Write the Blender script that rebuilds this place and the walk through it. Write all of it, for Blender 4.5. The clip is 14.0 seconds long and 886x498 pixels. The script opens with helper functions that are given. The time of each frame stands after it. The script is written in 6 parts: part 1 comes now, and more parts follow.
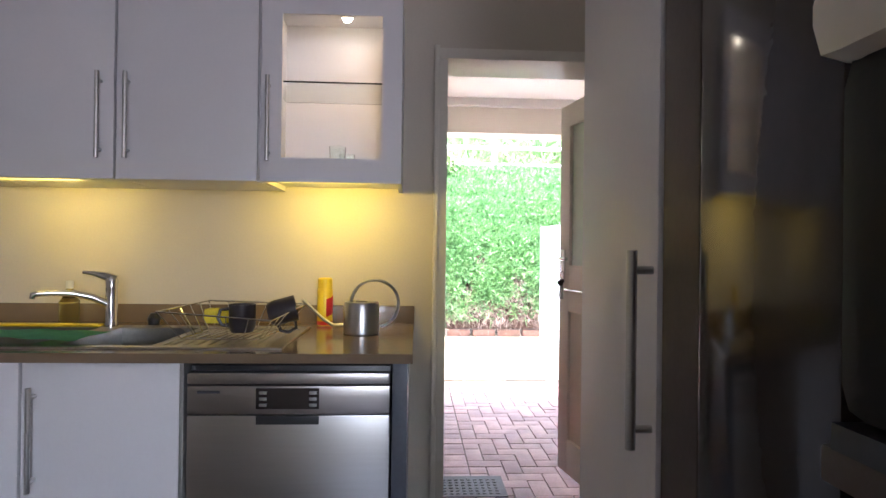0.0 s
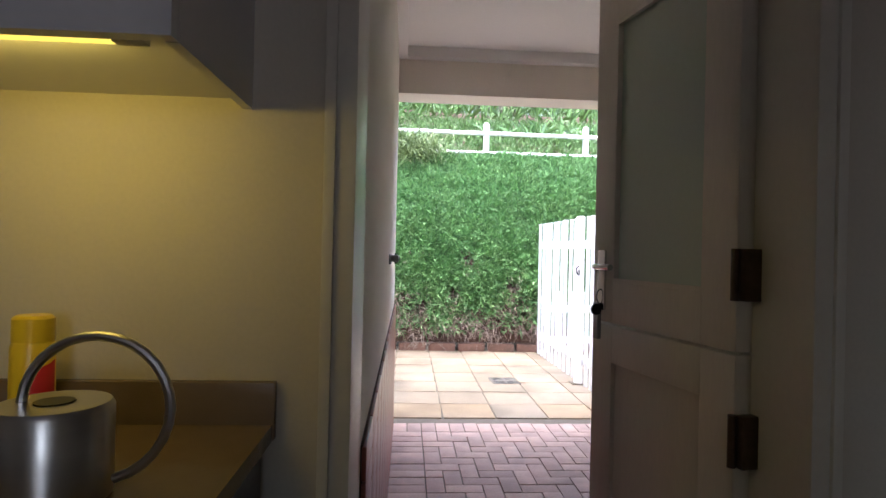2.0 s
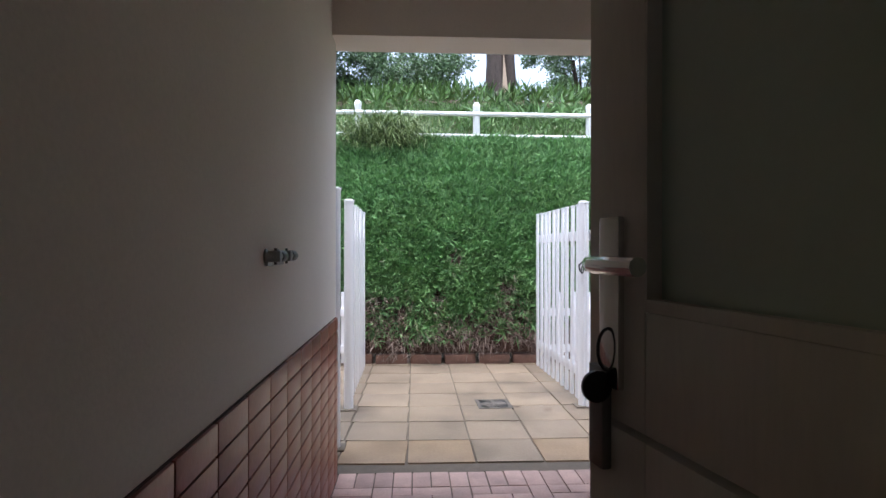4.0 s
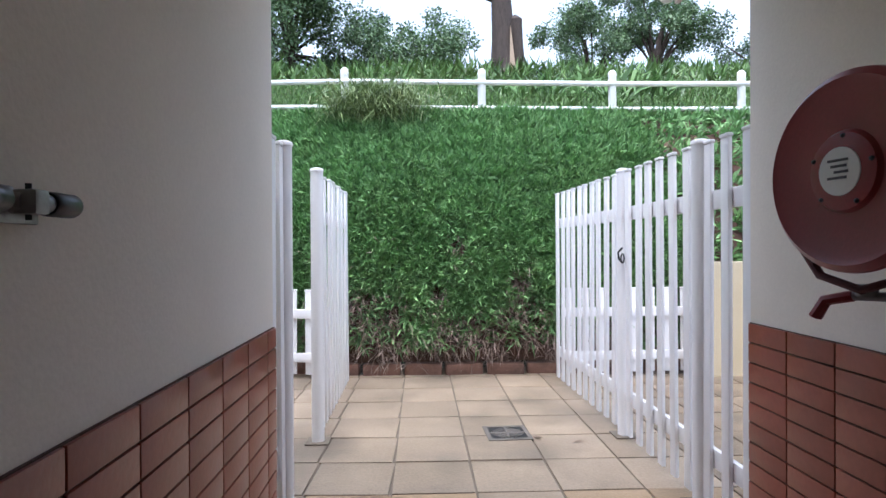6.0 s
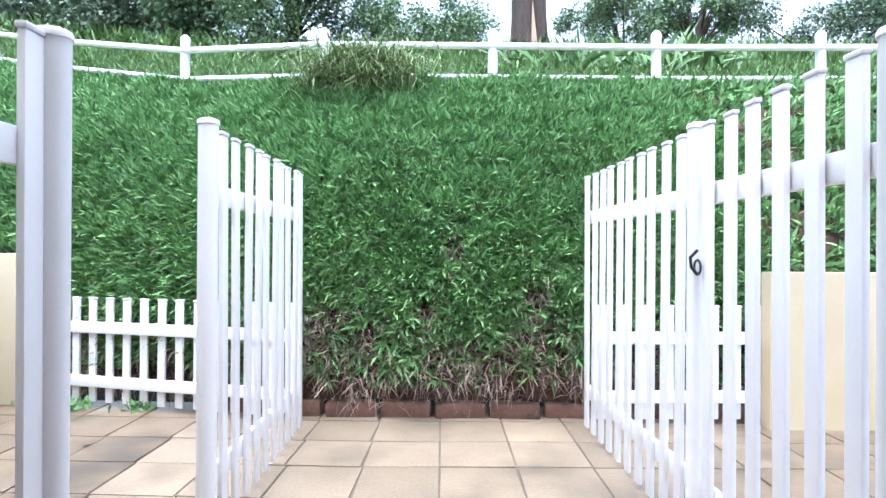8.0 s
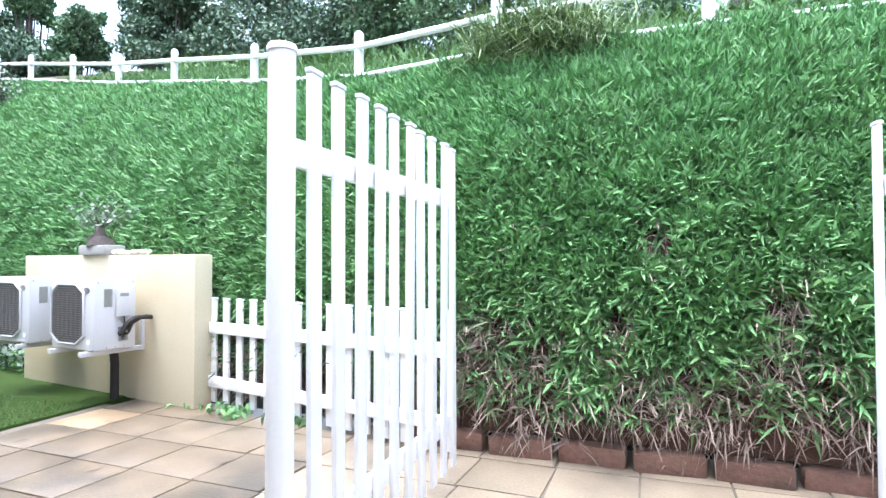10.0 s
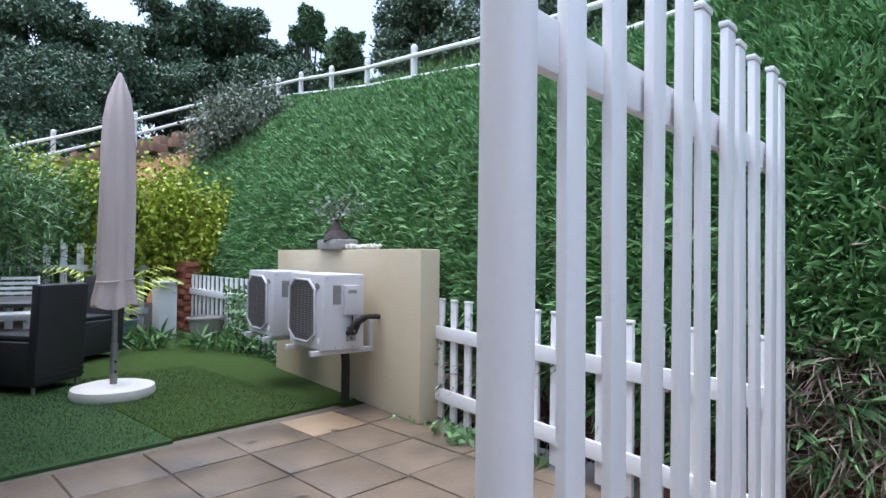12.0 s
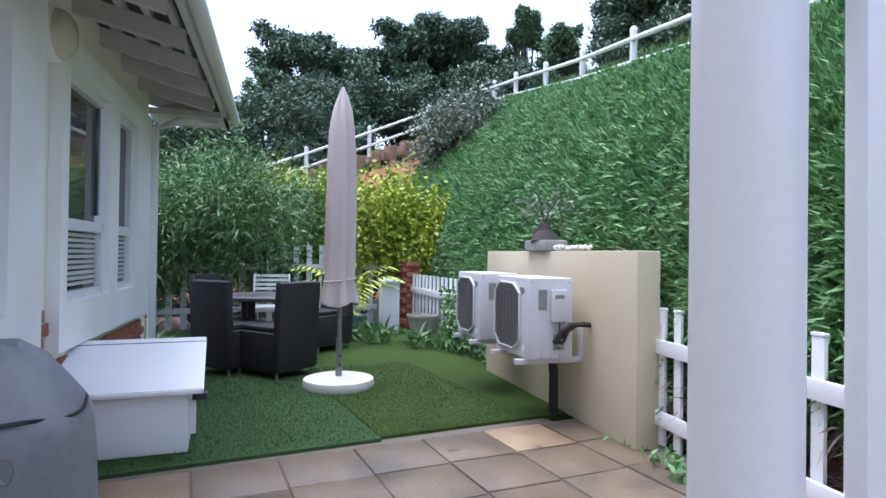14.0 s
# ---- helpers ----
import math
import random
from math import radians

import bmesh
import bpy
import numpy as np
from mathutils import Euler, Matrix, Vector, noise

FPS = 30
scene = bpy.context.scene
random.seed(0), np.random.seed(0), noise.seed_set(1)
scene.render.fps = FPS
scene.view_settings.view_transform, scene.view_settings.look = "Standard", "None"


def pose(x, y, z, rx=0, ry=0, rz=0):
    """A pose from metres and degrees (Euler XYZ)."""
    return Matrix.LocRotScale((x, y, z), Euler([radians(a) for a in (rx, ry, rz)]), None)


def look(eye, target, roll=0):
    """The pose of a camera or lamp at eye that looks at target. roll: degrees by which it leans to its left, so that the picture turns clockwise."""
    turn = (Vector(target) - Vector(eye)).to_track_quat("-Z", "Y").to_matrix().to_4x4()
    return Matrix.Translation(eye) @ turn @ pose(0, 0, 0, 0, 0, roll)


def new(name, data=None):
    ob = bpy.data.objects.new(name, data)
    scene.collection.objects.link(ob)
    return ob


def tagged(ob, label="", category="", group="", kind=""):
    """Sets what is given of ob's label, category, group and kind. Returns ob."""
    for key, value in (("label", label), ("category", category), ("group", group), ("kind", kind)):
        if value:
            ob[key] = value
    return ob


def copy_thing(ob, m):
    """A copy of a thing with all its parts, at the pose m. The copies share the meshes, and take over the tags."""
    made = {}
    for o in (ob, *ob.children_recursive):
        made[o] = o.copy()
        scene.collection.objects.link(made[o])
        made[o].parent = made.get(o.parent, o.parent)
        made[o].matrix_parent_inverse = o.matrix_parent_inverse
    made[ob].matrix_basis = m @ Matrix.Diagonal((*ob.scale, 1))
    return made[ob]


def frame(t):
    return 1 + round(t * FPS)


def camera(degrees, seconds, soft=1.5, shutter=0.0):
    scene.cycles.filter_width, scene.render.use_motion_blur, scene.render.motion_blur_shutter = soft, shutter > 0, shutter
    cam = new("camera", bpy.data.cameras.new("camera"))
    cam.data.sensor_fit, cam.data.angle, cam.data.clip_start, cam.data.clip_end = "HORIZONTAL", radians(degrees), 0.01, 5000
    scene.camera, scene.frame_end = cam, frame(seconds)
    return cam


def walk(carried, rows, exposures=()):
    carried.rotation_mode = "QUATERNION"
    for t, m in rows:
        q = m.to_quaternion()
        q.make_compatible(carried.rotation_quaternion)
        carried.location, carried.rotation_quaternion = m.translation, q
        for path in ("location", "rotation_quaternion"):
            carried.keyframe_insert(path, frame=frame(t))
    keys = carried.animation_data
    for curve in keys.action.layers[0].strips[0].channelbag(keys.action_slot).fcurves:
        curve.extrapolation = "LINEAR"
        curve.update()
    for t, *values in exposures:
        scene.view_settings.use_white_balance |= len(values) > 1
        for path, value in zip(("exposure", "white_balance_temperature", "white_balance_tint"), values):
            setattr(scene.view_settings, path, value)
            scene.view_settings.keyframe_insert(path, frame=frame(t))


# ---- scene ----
cam = camera(74.8, 14.0)
PATH = [
    (0, (0.854, 1.064, 1.195), (0.952, 3.062, 1.202), 0.7),
    (0.5, (0.917, 1.419, 1.205), (1.013, 3.417, 1.212), 0.8),
    (1, (0.956, 1.776, 1.189), (1.054, 3.773, 1.196), 0.8),
    (1.5, (1.008, 2.118, 1.197), (1.119, 4.115, 1.204), 1.1),
    (2, (1.076, 2.472, 1.196), (1.200, 4.469, 1.203), 1.3),
    (2.5, (1.189, 2.696, 1.211), (1.312, 4.692, 1.215), 1.1),
    (4.8, (1.522, 4.031, 1.138), (1.609, 6.029, 1.138), -0.2),
    (5, (1.529, 4.12, 1.127), (1.614, 6.118, 1.118), -0.2),
    (5.5, (1.542, 4.429, 1.092), (1.621, 6.427, 1.085), -0.3),
    (6, (1.57, 4.758, 1.086), (1.649, 6.757, 1.077), -0.3),
    (6.5, (1.628, 5.112, 1.079), (1.71, 7.11, 1.074), -0.3),
    (7, (1.684, 5.428, 1.063), (1.766, 7.427, 1.061), -0.3),
    (7.2, (1.728, 5.565, 1.068), (1.807, 7.563, 1.066), -0.3),
    (9.3, (1.957, 6.909, 1.005), (1.591, 8.875, 1.03), 0.0),
    (9.5, (1.935, 6.941, 0.987), (1.486, 8.89, 1.015), -0.5),
    (10, (1.915, 7.153, 0.959), (1.244, 9.037, 1.002), 0.0),
    (10.5, (1.755, 7.457, 0.903), (0.949, 9.286, 0.964), -0.1),
    (11, (1.63, 7.647, 0.923), (0.671, 9.401, 0.976), 0.2),
    (11.5, (1.498, 7.813, 0.938), (0.317, 9.426, 0.983), 0.4),
    (12, (1.383, 7.934, 0.952), (0.029, 9.406, 0.984), 0.7),
    (12.5, (1.281, 8.036, 0.962), (-0.214, 9.364, 0.988), 0.7),
    (13, (1.231, 8.103, 0.969), (-0.396, 9.265, 0.985), 0.7),
    (13.5, (1.217, 8.146, 0.946), (-0.504, 9.165, 0.973), 0.9),
    (14, (1.196, 8.19, 0.973), (-0.603, 9.065, 0.993), 0.8),
]
EXPOSURES = [(0.0, 4.75, 5800, 15), (0.5, 4.2, 5800, 15), (1.0, 3.65, 5850, 15), (1.5, 3.3, 5850, 15), (2.0, 2.85, 5900, 14), (2.7, 2.35, 5900, 12), (4.8, 1.4, 5850, 12), (5.0, 1.43, 5850, 12), (5.5, 1.57, 5850, 12), (6.5, 1.8, 5700, 11), (7.2, 1.95, 5650, 10), (9.3, 2.65, 5550, 7), (10.0, 2.55, 5550, 7), (11.0, 1.7, 5600, 9), (12.0, 1.2, 5500, 11), (12.6, 1.1, 5500, 11), (13.4, 1.22, 5500, 12), (14.0, 1.4, 5450, 14)]
walk(cam, [(t, look(eye, target, roll)) for t, eye, target, roll in PATH], EXPOSURES)
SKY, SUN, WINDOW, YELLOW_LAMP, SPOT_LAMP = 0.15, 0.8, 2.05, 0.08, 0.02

# ---- world, sun and lamps ----
world = bpy.data.worlds.new("overcast_sky")
scene.world = world
world.use_nodes = True
wn, wl = world.node_tree.nodes, world.node_tree.links
wn.clear()
sky = wn.new("ShaderNodeTexSky")
sky.sky_type, sky.sun_disc = 'NISHITA', False
sky.sun_elevation, sky.sun_rotation = radians(80), radians(211)
sky.dust_density, sky.air_density = 4.0, 1.2
pale = wn.new("ShaderNodeHueSaturation")
pale.inputs["Saturation"].default_value = 0.6
bg = wn.new("ShaderNodeBackground")
bg.inputs["Strength"].default_value = SKY
wout = wn.new("ShaderNodeOutputWorld")
wl.new(sky.outputs[0], pale.inputs["Color"])
wl.new(pale.outputs[0], bg.inputs["Color"])
wl.new(bg.outputs[0], wout.inputs["Surface"])

sun = new("sun", bpy.data.lights.new("sun", 'SUN'))
sun.data.energy, sun.data.angle, sun.data.color = SUN, radians(60), (1.0, 0.98, 0.95)
sun.matrix_world = look((-1.5, -2.5, 20), (0, 0, 0))


def area(name, place, target, w, h, power, color):
    lamp = new(name, bpy.data.lights.new(name, 'AREA'))
    lamp.data.shape, lamp.data.size, lamp.data.size_y = 'RECTANGLE', w, h
    lamp.data.energy, lamp.data.color = power, color
    lamp.matrix_world = look(place, target)
    return lamp


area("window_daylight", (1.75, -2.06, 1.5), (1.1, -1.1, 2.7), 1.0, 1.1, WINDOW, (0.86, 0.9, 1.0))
area("under_cabinet_lamp", (0.54, 3.198, 1.432), (0.54, 3.5, 1.22), 0.3, 0.04, YELLOW_LAMP, (1.0, 0.72, 0.12))
area("under_cabinet_lamp", (-0.5, 3.198, 1.432), (-0.5, 3.5, 1.22), 0.3, 0.04, YELLOW_LAMP, (1.0, 0.72, 0.12))
area("cabinet_spot", (0.585, 3.22, 2.085), (0.585, 3.3, 0.0), 0.05, 0.05, SPOT_LAMP, (1.0, 0.58, 0.22))


# ---- materials ----
def mat(name, color, rough=0.6, metal=0.0, var=0.12, scale=6.0, bump=0.1, grain=80.0, rnd=0.0, dirt=None, dirt_amount=0.0, spec=0.5, stretch=(1, 1, 1), island=0.0):
    m = bpy.data.materials.new(name)
    m.use_nodes = True
    n, l = m.node_tree.nodes, m.node_tree.links
    p = n["Principled BSDF"]
    p.inputs["Roughness"].default_value, p.inputs["Metallic"].default_value = rough, metal
    p.inputs["Specular IOR Level"].default_value = spec
    co = n.new("ShaderNodeTexCoord")
    mp = n.new("ShaderNodeMapping")
    mp.inputs["Scale"].default_value = stretch
    place = co.outputs["Object"]
    if rnd:
        info, shift = n.new("ShaderNodeObjectInfo"), n.new("ShaderNodeVectorMath")
        l.new(place, shift.inputs[0])
        l.new(info.outputs["Location"], shift.inputs[1])
        place = shift.outputs[0]
    l.new(place, mp.inputs["Vector"])
    big, fine = n.new("ShaderNodeTexNoise"), n.new("ShaderNodeTexNoise")
    big.inputs["Scale"].default_value, big.inputs["Detail"].default_value = scale, 5
    fine.inputs["Scale"].default_value, fine.inputs["Detail"].default_value = grain, 3
    l.new(mp.outputs[0], big.inputs["Vector"])
    l.new(mp.outputs[0], fine.inputs["Vector"])
    add = n.new("ShaderNodeMath")
    add.operation = 'ADD'
    l.new(big.outputs["Fac"], add.inputs[0])
    l.new(fine.outputs["Fac"], add.inputs[1])
    last = add.outputs[0]
    span = n.new("ShaderNodeMapRange")
    span.inputs["From Min"].default_value, span.inputs["From Max"].default_value = 0.6, 1.4
    span.inputs["To Min"].default_value, span.inputs["To Max"].default_value = 1 - var, 1 + var
    l.new(last, span.inputs["Value"])
    value = span.outputs[0]
    for amount, node, out in ((rnd, "ShaderNodeObjectInfo", "Random"), (island, "ShaderNodeNewGeometry", "Random Per Island")):
        if amount:
            src = n.new(node)
            r = n.new("ShaderNodeMapRange")
            r.inputs["To Min"].default_value, r.inputs["To Max"].default_value = 1 - amount, 1 + amount
            l.new(src.outputs[out], r.inputs["Value"])
            mul = n.new("ShaderNodeMath")
            mul.operation = 'MULTIPLY'
            l.new(value, mul.inputs[0])
            l.new(r.outputs[0], mul.inputs[1])
            value = mul.outputs[0]
    base = n.new("ShaderNodeVectorMath")
    base.operation = 'SCALE'
    base.inputs[0].default_value = color[:3]
    l.new(value, base.inputs["Scale"])
    col = base.outputs[0]
    if dirt:
        d = n.new("ShaderNodeTexNoise")
        d.inputs["Scale"].default_value, d.inputs["Detail"].default_value = scale * 0.45, 8
        l.new(place, d.inputs["Vector"])
        f = n.new("ShaderNodeMapRange")
        f.inputs["From Min"].default_value, f.inputs["From Max"].default_value = 0.48, 0.68
        f.inputs["To Max"].default_value = dirt_amount
        l.new(d.outputs["Fac"], f.inputs["Value"])
        mix = n.new("ShaderNodeMix")
        mix.data_type = 'RGBA'
        l.new(f.outputs[0], mix.inputs["Factor"])
        l.new(col, mix.inputs["A"])
        mix.inputs["B"].default_value = (*dirt, 1)
        col = mix.outputs["Result"]
    l.new(col, p.inputs["Base Color"])
    if bump:
        b = n.new("ShaderNodeBump")
        b.inputs["Strength"].default_value, b.inputs["Distance"].default_value = bump, 0.01
        l.new(fine.outputs["Fac"], b.inputs["Height"])
        l.new(b.outputs[0], p.inputs["Normal"])
    return m


def leafy(name, color, tip, island=0.45, rough=0.45):
    m = mat(name, color, rough, var=0.25, scale=1.2, bump=0, grain=9, island=island)
    n, l = m.node_tree.nodes, m.node_tree.links
    p = n["Principled BSDF"]
    old = p.inputs["Base Color"].links[0].from_socket
    geo = n.new("ShaderNodeNewGeometry")
    no = n.new("ShaderNodeTexNoise")
    no.inputs["Scale"].default_value = 2.2
    l.new(geo.outputs["Position"], no.inputs["Vector"])
    add = n.new("ShaderNodeMath")
    add.operation = 'MULTIPLY'
    l.new(no.outputs["Fac"], add.inputs[0])
    l.new(geo.outputs["Random Per Island"], add.inputs[1])
    mix = n.new("ShaderNodeMix")
    mix.data_type = 'RGBA'
    l.new(add.outputs[0], mix.inputs["Factor"])
    l.new(old, mix.inputs["A"])
    mix.inputs["B"].default_value = (*tip, 1)
    l.new(mix.outputs["Result"], p.inputs["Base Color"])
    p.inputs["Transmission Weight"].default_value = 0.0
    p.inputs["Subsurface Weight"].default_value = 0.0
    return m


def glow(name, color, strength):
    m = bpy.data.materials.new(name)
    m.use_nodes = True
    p = m.node_tree.nodes["Principled BSDF"]
    p.inputs["Base Color"].default_value = (*color, 1)
    p.inputs["Emission Color"].default_value = (*color, 1)
    p.inputs["Emission Strength"].default_value = strength
    return m


def glass(name, color=(1, 1, 1), rough=0.0, alpha_mix=0.0):
    m = bpy.data.materials.new(name)
    m.use_nodes = True
    p = m.node_tree.nodes["Principled BSDF"]
    p.inputs["Base Color"].default_value = (*color, 1)
    p.inputs["Roughness"].default_value = rough
    p.inputs["Transmission Weight"].default_value = 1.0
    p.inputs["IOR"].default_value = 1.05 if alpha_mix else 1.45
    return m


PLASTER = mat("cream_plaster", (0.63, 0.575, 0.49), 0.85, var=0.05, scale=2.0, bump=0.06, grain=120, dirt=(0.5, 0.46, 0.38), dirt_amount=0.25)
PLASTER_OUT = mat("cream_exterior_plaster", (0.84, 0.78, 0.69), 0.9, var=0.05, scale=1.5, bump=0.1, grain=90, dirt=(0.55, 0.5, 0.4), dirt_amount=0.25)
HOUSE_PLASTER = mat("house_cream_plaster", (0.9, 0.86, 0.73), 0.85, var=0.04, scale=1.5, bump=0.08, grain=90)
HOUSE_WHITE = mat("white_plaster_band", (0.9, 0.89, 0.87), 0.8, var=0.05, scale=2.5, bump=0.08, grain=90, dirt=(0.62, 0.58, 0.48), dirt_amount=0.2)
WALL_STAINED = mat("stained_cream_render", (0.55, 0.475, 0.33), 0.9, var=0.1, scale=1.6, bump=0.12, grain=70, dirt=(0.42, 0.29, 0.14), dirt_amount=0.5)
CEILING = mat("white_ceiling_paint", (0.84, 0.82, 0.79), 0.9, var=0.03, scale=1.5, bump=0.04)
FRAME = mat("white_gloss_woodwork", (0.72, 0.68, 0.6), 0.4, var=0.04, scale=4, bump=0.04, grain=60)
DOOR = mat("cream_painted_door", (0.8, 0.74, 0.65), 0.45, var=0.05, scale=3, bump=0.06, grain=40, stretch=(4, 4, 0.6))
CABINET = mat("white_satin_cabinet", (0.72, 0.7, 0.72), 0.4, var=0.02, scale=3, bump=0.02)
WORKTOP = mat("beige_stone_worktop", (0.19, 0.135, 0.085), 0.16, var=0.1, scale=20, bump=0.01, grain=400)
STEEL = mat("brushed_steel", (0.55, 0.54, 0.53), 0.28, 1.0, var=0.06, scale=5, bump=0.03, grain=200, stretch=(1, 1, 25))
STEEL_H = mat("brushed_steel_across", (0.5, 0.47, 0.45), 0.3, 1.0, var=0.06, scale=5, bump=0.03, grain=200, stretch=(0.5, 25, 25))
CHROME = mat("polished_chrome", (0.7, 0.69, 0.68), 0.12, 1.0, var=0.03, bump=0)
BLACK = mat("black_plastic", (0.02, 0.02, 0.022), 0.35, var=0.1, bump=0.03)
BLACK_GLASS = mat("black_gloss_panel", (0.035, 0.028, 0.025), 0.1, var=0.05, bump=0, spec=0.45)
DARK_MUG = mat("dark_stoneware", (0.035, 0.03, 0.035), 0.3, var=0.2, bump=0.02)
YELLOW = mat("yellow_spray_can", (0.85, 0.6, 0.02), 0.3, var=0.03, bump=0)
RED = mat("red_label", (0.6, 0.03, 0.03), 0.35, var=0.03, bump=0)
GREEN_CLOTH = mat("green_cloth", (0.16, 0.5, 0.28), 0.9, var=0.15, scale=30, bump=0.4, grain=200)
SPONGE = mat("yellow_sponge", (0.8, 0.66, 0.05), 0.95, var=0.15, scale=30, bump=0.5, grain=150)
HINGE = mat("bronze_hinge", (0.1, 0.07, 0.05), 0.4, 0.8, var=0.2, scale=20, bump=0.05)
# unseen floor; its dark colour cuts light bounced onto the base cabinets
TILE_FLOOR = mat("dark_bounce_cut_floor", (0.13, 0.1, 0.08), 0.4, var=0.1, scale=3)
PAVER = mat("clay_paver", (0.5, 0.345, 0.3), 0.75, var=0.16, scale=10, bump=0.3, grain=90, rnd=0.16, dirt=(0.22, 0.16, 0.14), dirt_amount=0.35)
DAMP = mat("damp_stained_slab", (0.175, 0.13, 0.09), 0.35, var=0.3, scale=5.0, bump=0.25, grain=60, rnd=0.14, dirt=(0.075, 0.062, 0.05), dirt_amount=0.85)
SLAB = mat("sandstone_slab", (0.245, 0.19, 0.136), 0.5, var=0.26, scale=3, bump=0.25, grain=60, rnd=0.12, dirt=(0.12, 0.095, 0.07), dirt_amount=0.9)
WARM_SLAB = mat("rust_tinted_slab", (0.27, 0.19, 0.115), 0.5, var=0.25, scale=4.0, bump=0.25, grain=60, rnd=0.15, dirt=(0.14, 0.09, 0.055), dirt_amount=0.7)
JOINT = mat("joint_sand", (0.14, 0.115, 0.09), 0.95, var=0.2, scale=15, bump=0.3)
CLAY_TILE = mat("glazed_red_clay_tile", (0.28, 0.07, 0.042), 0.3, var=0.14, scale=8, bump=0.08, grain=50, rnd=0.12)
GROUT = mat("dark_grout", (0.09, 0.05, 0.04), 0.9, var=0.1)
SOIL = mat("red_brown_soil", (0.085, 0.045, 0.032), 0.95, var=0.3, scale=5, bump=0.8, grain=30)
KERB = mat("terracotta_block", (0.16, 0.085, 0.06), 0.9, var=0.25, scale=8, bump=0.7, grain=40, rnd=0.2, dirt=(0.06, 0.045, 0.035), dirt_amount=0.6)
WHITE_PVC = mat("white_vinyl_fence", (0.8, 0.79, 0.8), 0.35, var=0.03, scale=3, bump=0.01, rnd=0.02, dirt=(0.68, 0.68, 0.64), dirt_amount=0.2)
WHITE_PAINT = mat("white_painted_rail", (0.8, 0.8, 0.78), 0.55, var=0.06, scale=6, bump=0.05, dirt=(0.55, 0.55, 0.48), dirt_amount=0.25)
GRASS = leafy("groundcover_leaf", (0.115, 0.255, 0.085), (0.31, 0.48, 0.19), island=0.4, rough=0.6)
CLUMP = leafy("long_pale_grass", (0.1, 0.18, 0.05), (0.36, 0.4, 0.18))
MATT_BLACK = mat("matt_black_casing", (0.012, 0.012, 0.013), 0.6, var=0.1, bump=0.02, spec=0.15)
GRASS_DRY = leafy("dry_stem", (0.16, 0.1, 0.075), (0.6, 0.5, 0.42), rough=0.8)
GRASS_TOP = leafy("rough_grass", (0.07, 0.16, 0.035), (0.2, 0.32, 0.1))
TURF = mat("artificial_turf", (0.042, 0.074, 0.012), 0.9, var=0.2, scale=2, bump=0.9, grain=300, spec=0.2)
TURF_PALE = mat("paler_artificial_turf", (0.05, 0.1, 0.034), 0.9, var=0.2, scale=2, bump=0.9, grain=300, spec=0.2)
TURF_BLADE = leafy("turf_blade", (0.044, 0.085, 0.014), (0.08, 0.138, 0.026), rough=0.7)
BUSH = leafy("hedge_leaf", (0.085, 0.19, 0.06), (0.28, 0.43, 0.16))
BUSH_YELLOW = leafy("yellow_green_leaf", (0.26, 0.36, 0.03), (0.62, 0.6, 0.05))
TREE_LEAF = leafy("dark_tree_leaf", (0.07, 0.125, 0.07), (0.19, 0.27, 0.16))
TREE_LIGHT = leafy("tree_leaf", (0.085, 0.165, 0.075), (0.25, 0.36, 0.17))
GREY_LEAF = leafy("grey_green_leaf", (0.12, 0.15, 0.1), (0.26, 0.29, 0.22))
BARK = mat("grey_brown_bark", (0.075, 0.058, 0.05), 0.95, var=0.35, scale=6, bump=1.0, grain=25, stretch=(3, 3, 0.6))
SPLIT = mat("split_pale_wood", (0.5, 0.38, 0.28), 0.8, var=0.15, scale=6, bump=0.4, stretch=(6, 6, 0.5))
HOSE_RED = mat("dull_red_enamel", (0.24, 0.018, 0.022), 0.38, var=0.12, scale=5, bump=0.05, dirt=(0.12, 0.03, 0.03), dirt_amount=0.3)
HOSE_RUBBER = mat("dark_red_hose", (0.1, 0.025, 0.025), 0.6, var=0.1)
PIPE = mat("dark_painted_pipe", (0.07, 0.05, 0.045), 0.5, 0.3, var=0.2, scale=15)
GREY_METAL = mat("dull_grey_metal", (0.3, 0.3, 0.29), 0.45, 0.7, var=0.15, scale=15)
CAST_IRON = mat("worn_cast_iron", (0.13, 0.115, 0.1), 0.65, 0.3, var=0.3, scale=12, bump=0.3, grain=80, dirt=(0.07, 0.06, 0.05), dirt_amount=0.5)
LABEL_WHITE = mat("white_label", (0.75, 0.75, 0.72), 0.5, var=0.04, bump=0)
INK = mat("dark_print", (0.06, 0.06, 0.07), 0.6, var=0.05, bump=0)
AC_CASE = mat("off_white_metal_case", (0.56, 0.54, 0.54), 0.45, var=0.05, scale=4, bump=0.02)
AC_DARK = mat("dark_grille", (0.08, 0.075, 0.07), 0.6, var=0.1)
LAGGING = mat("black_foam_lagging", (0.03, 0.025, 0.022), 0.9, var=0.2, scale=20, bump=0.3)
CANVAS = mat("pale_mauve_canvas", (0.52, 0.43, 0.4), 0.9, var=0.07, scale=5, bump=0.2, grain=200)
CONCRETE = mat("white_concrete", (0.66, 0.63, 0.57), 0.85, var=0.08, scale=6, bump=0.3, grain=70)
WICKER = mat("black_wicker", (0.018, 0.017, 0.018), 0.55, var=0.3, scale=10, bump=0.9, grain=140)
TABLE_TOP = mat("dark_table_top", (0.09, 0.085, 0.085), 0.35, var=0.1, scale=8)
COVER = mat("grey_vinyl_cover", (0.2, 0.2, 0.22), 0.5, var=0.12, scale=5, bump=0.15, grain=25)
KENNEL = mat("white_plastic_box", (0.86, 0.85, 0.85), 0.4, var=0.04, scale=4, bump=0.02)
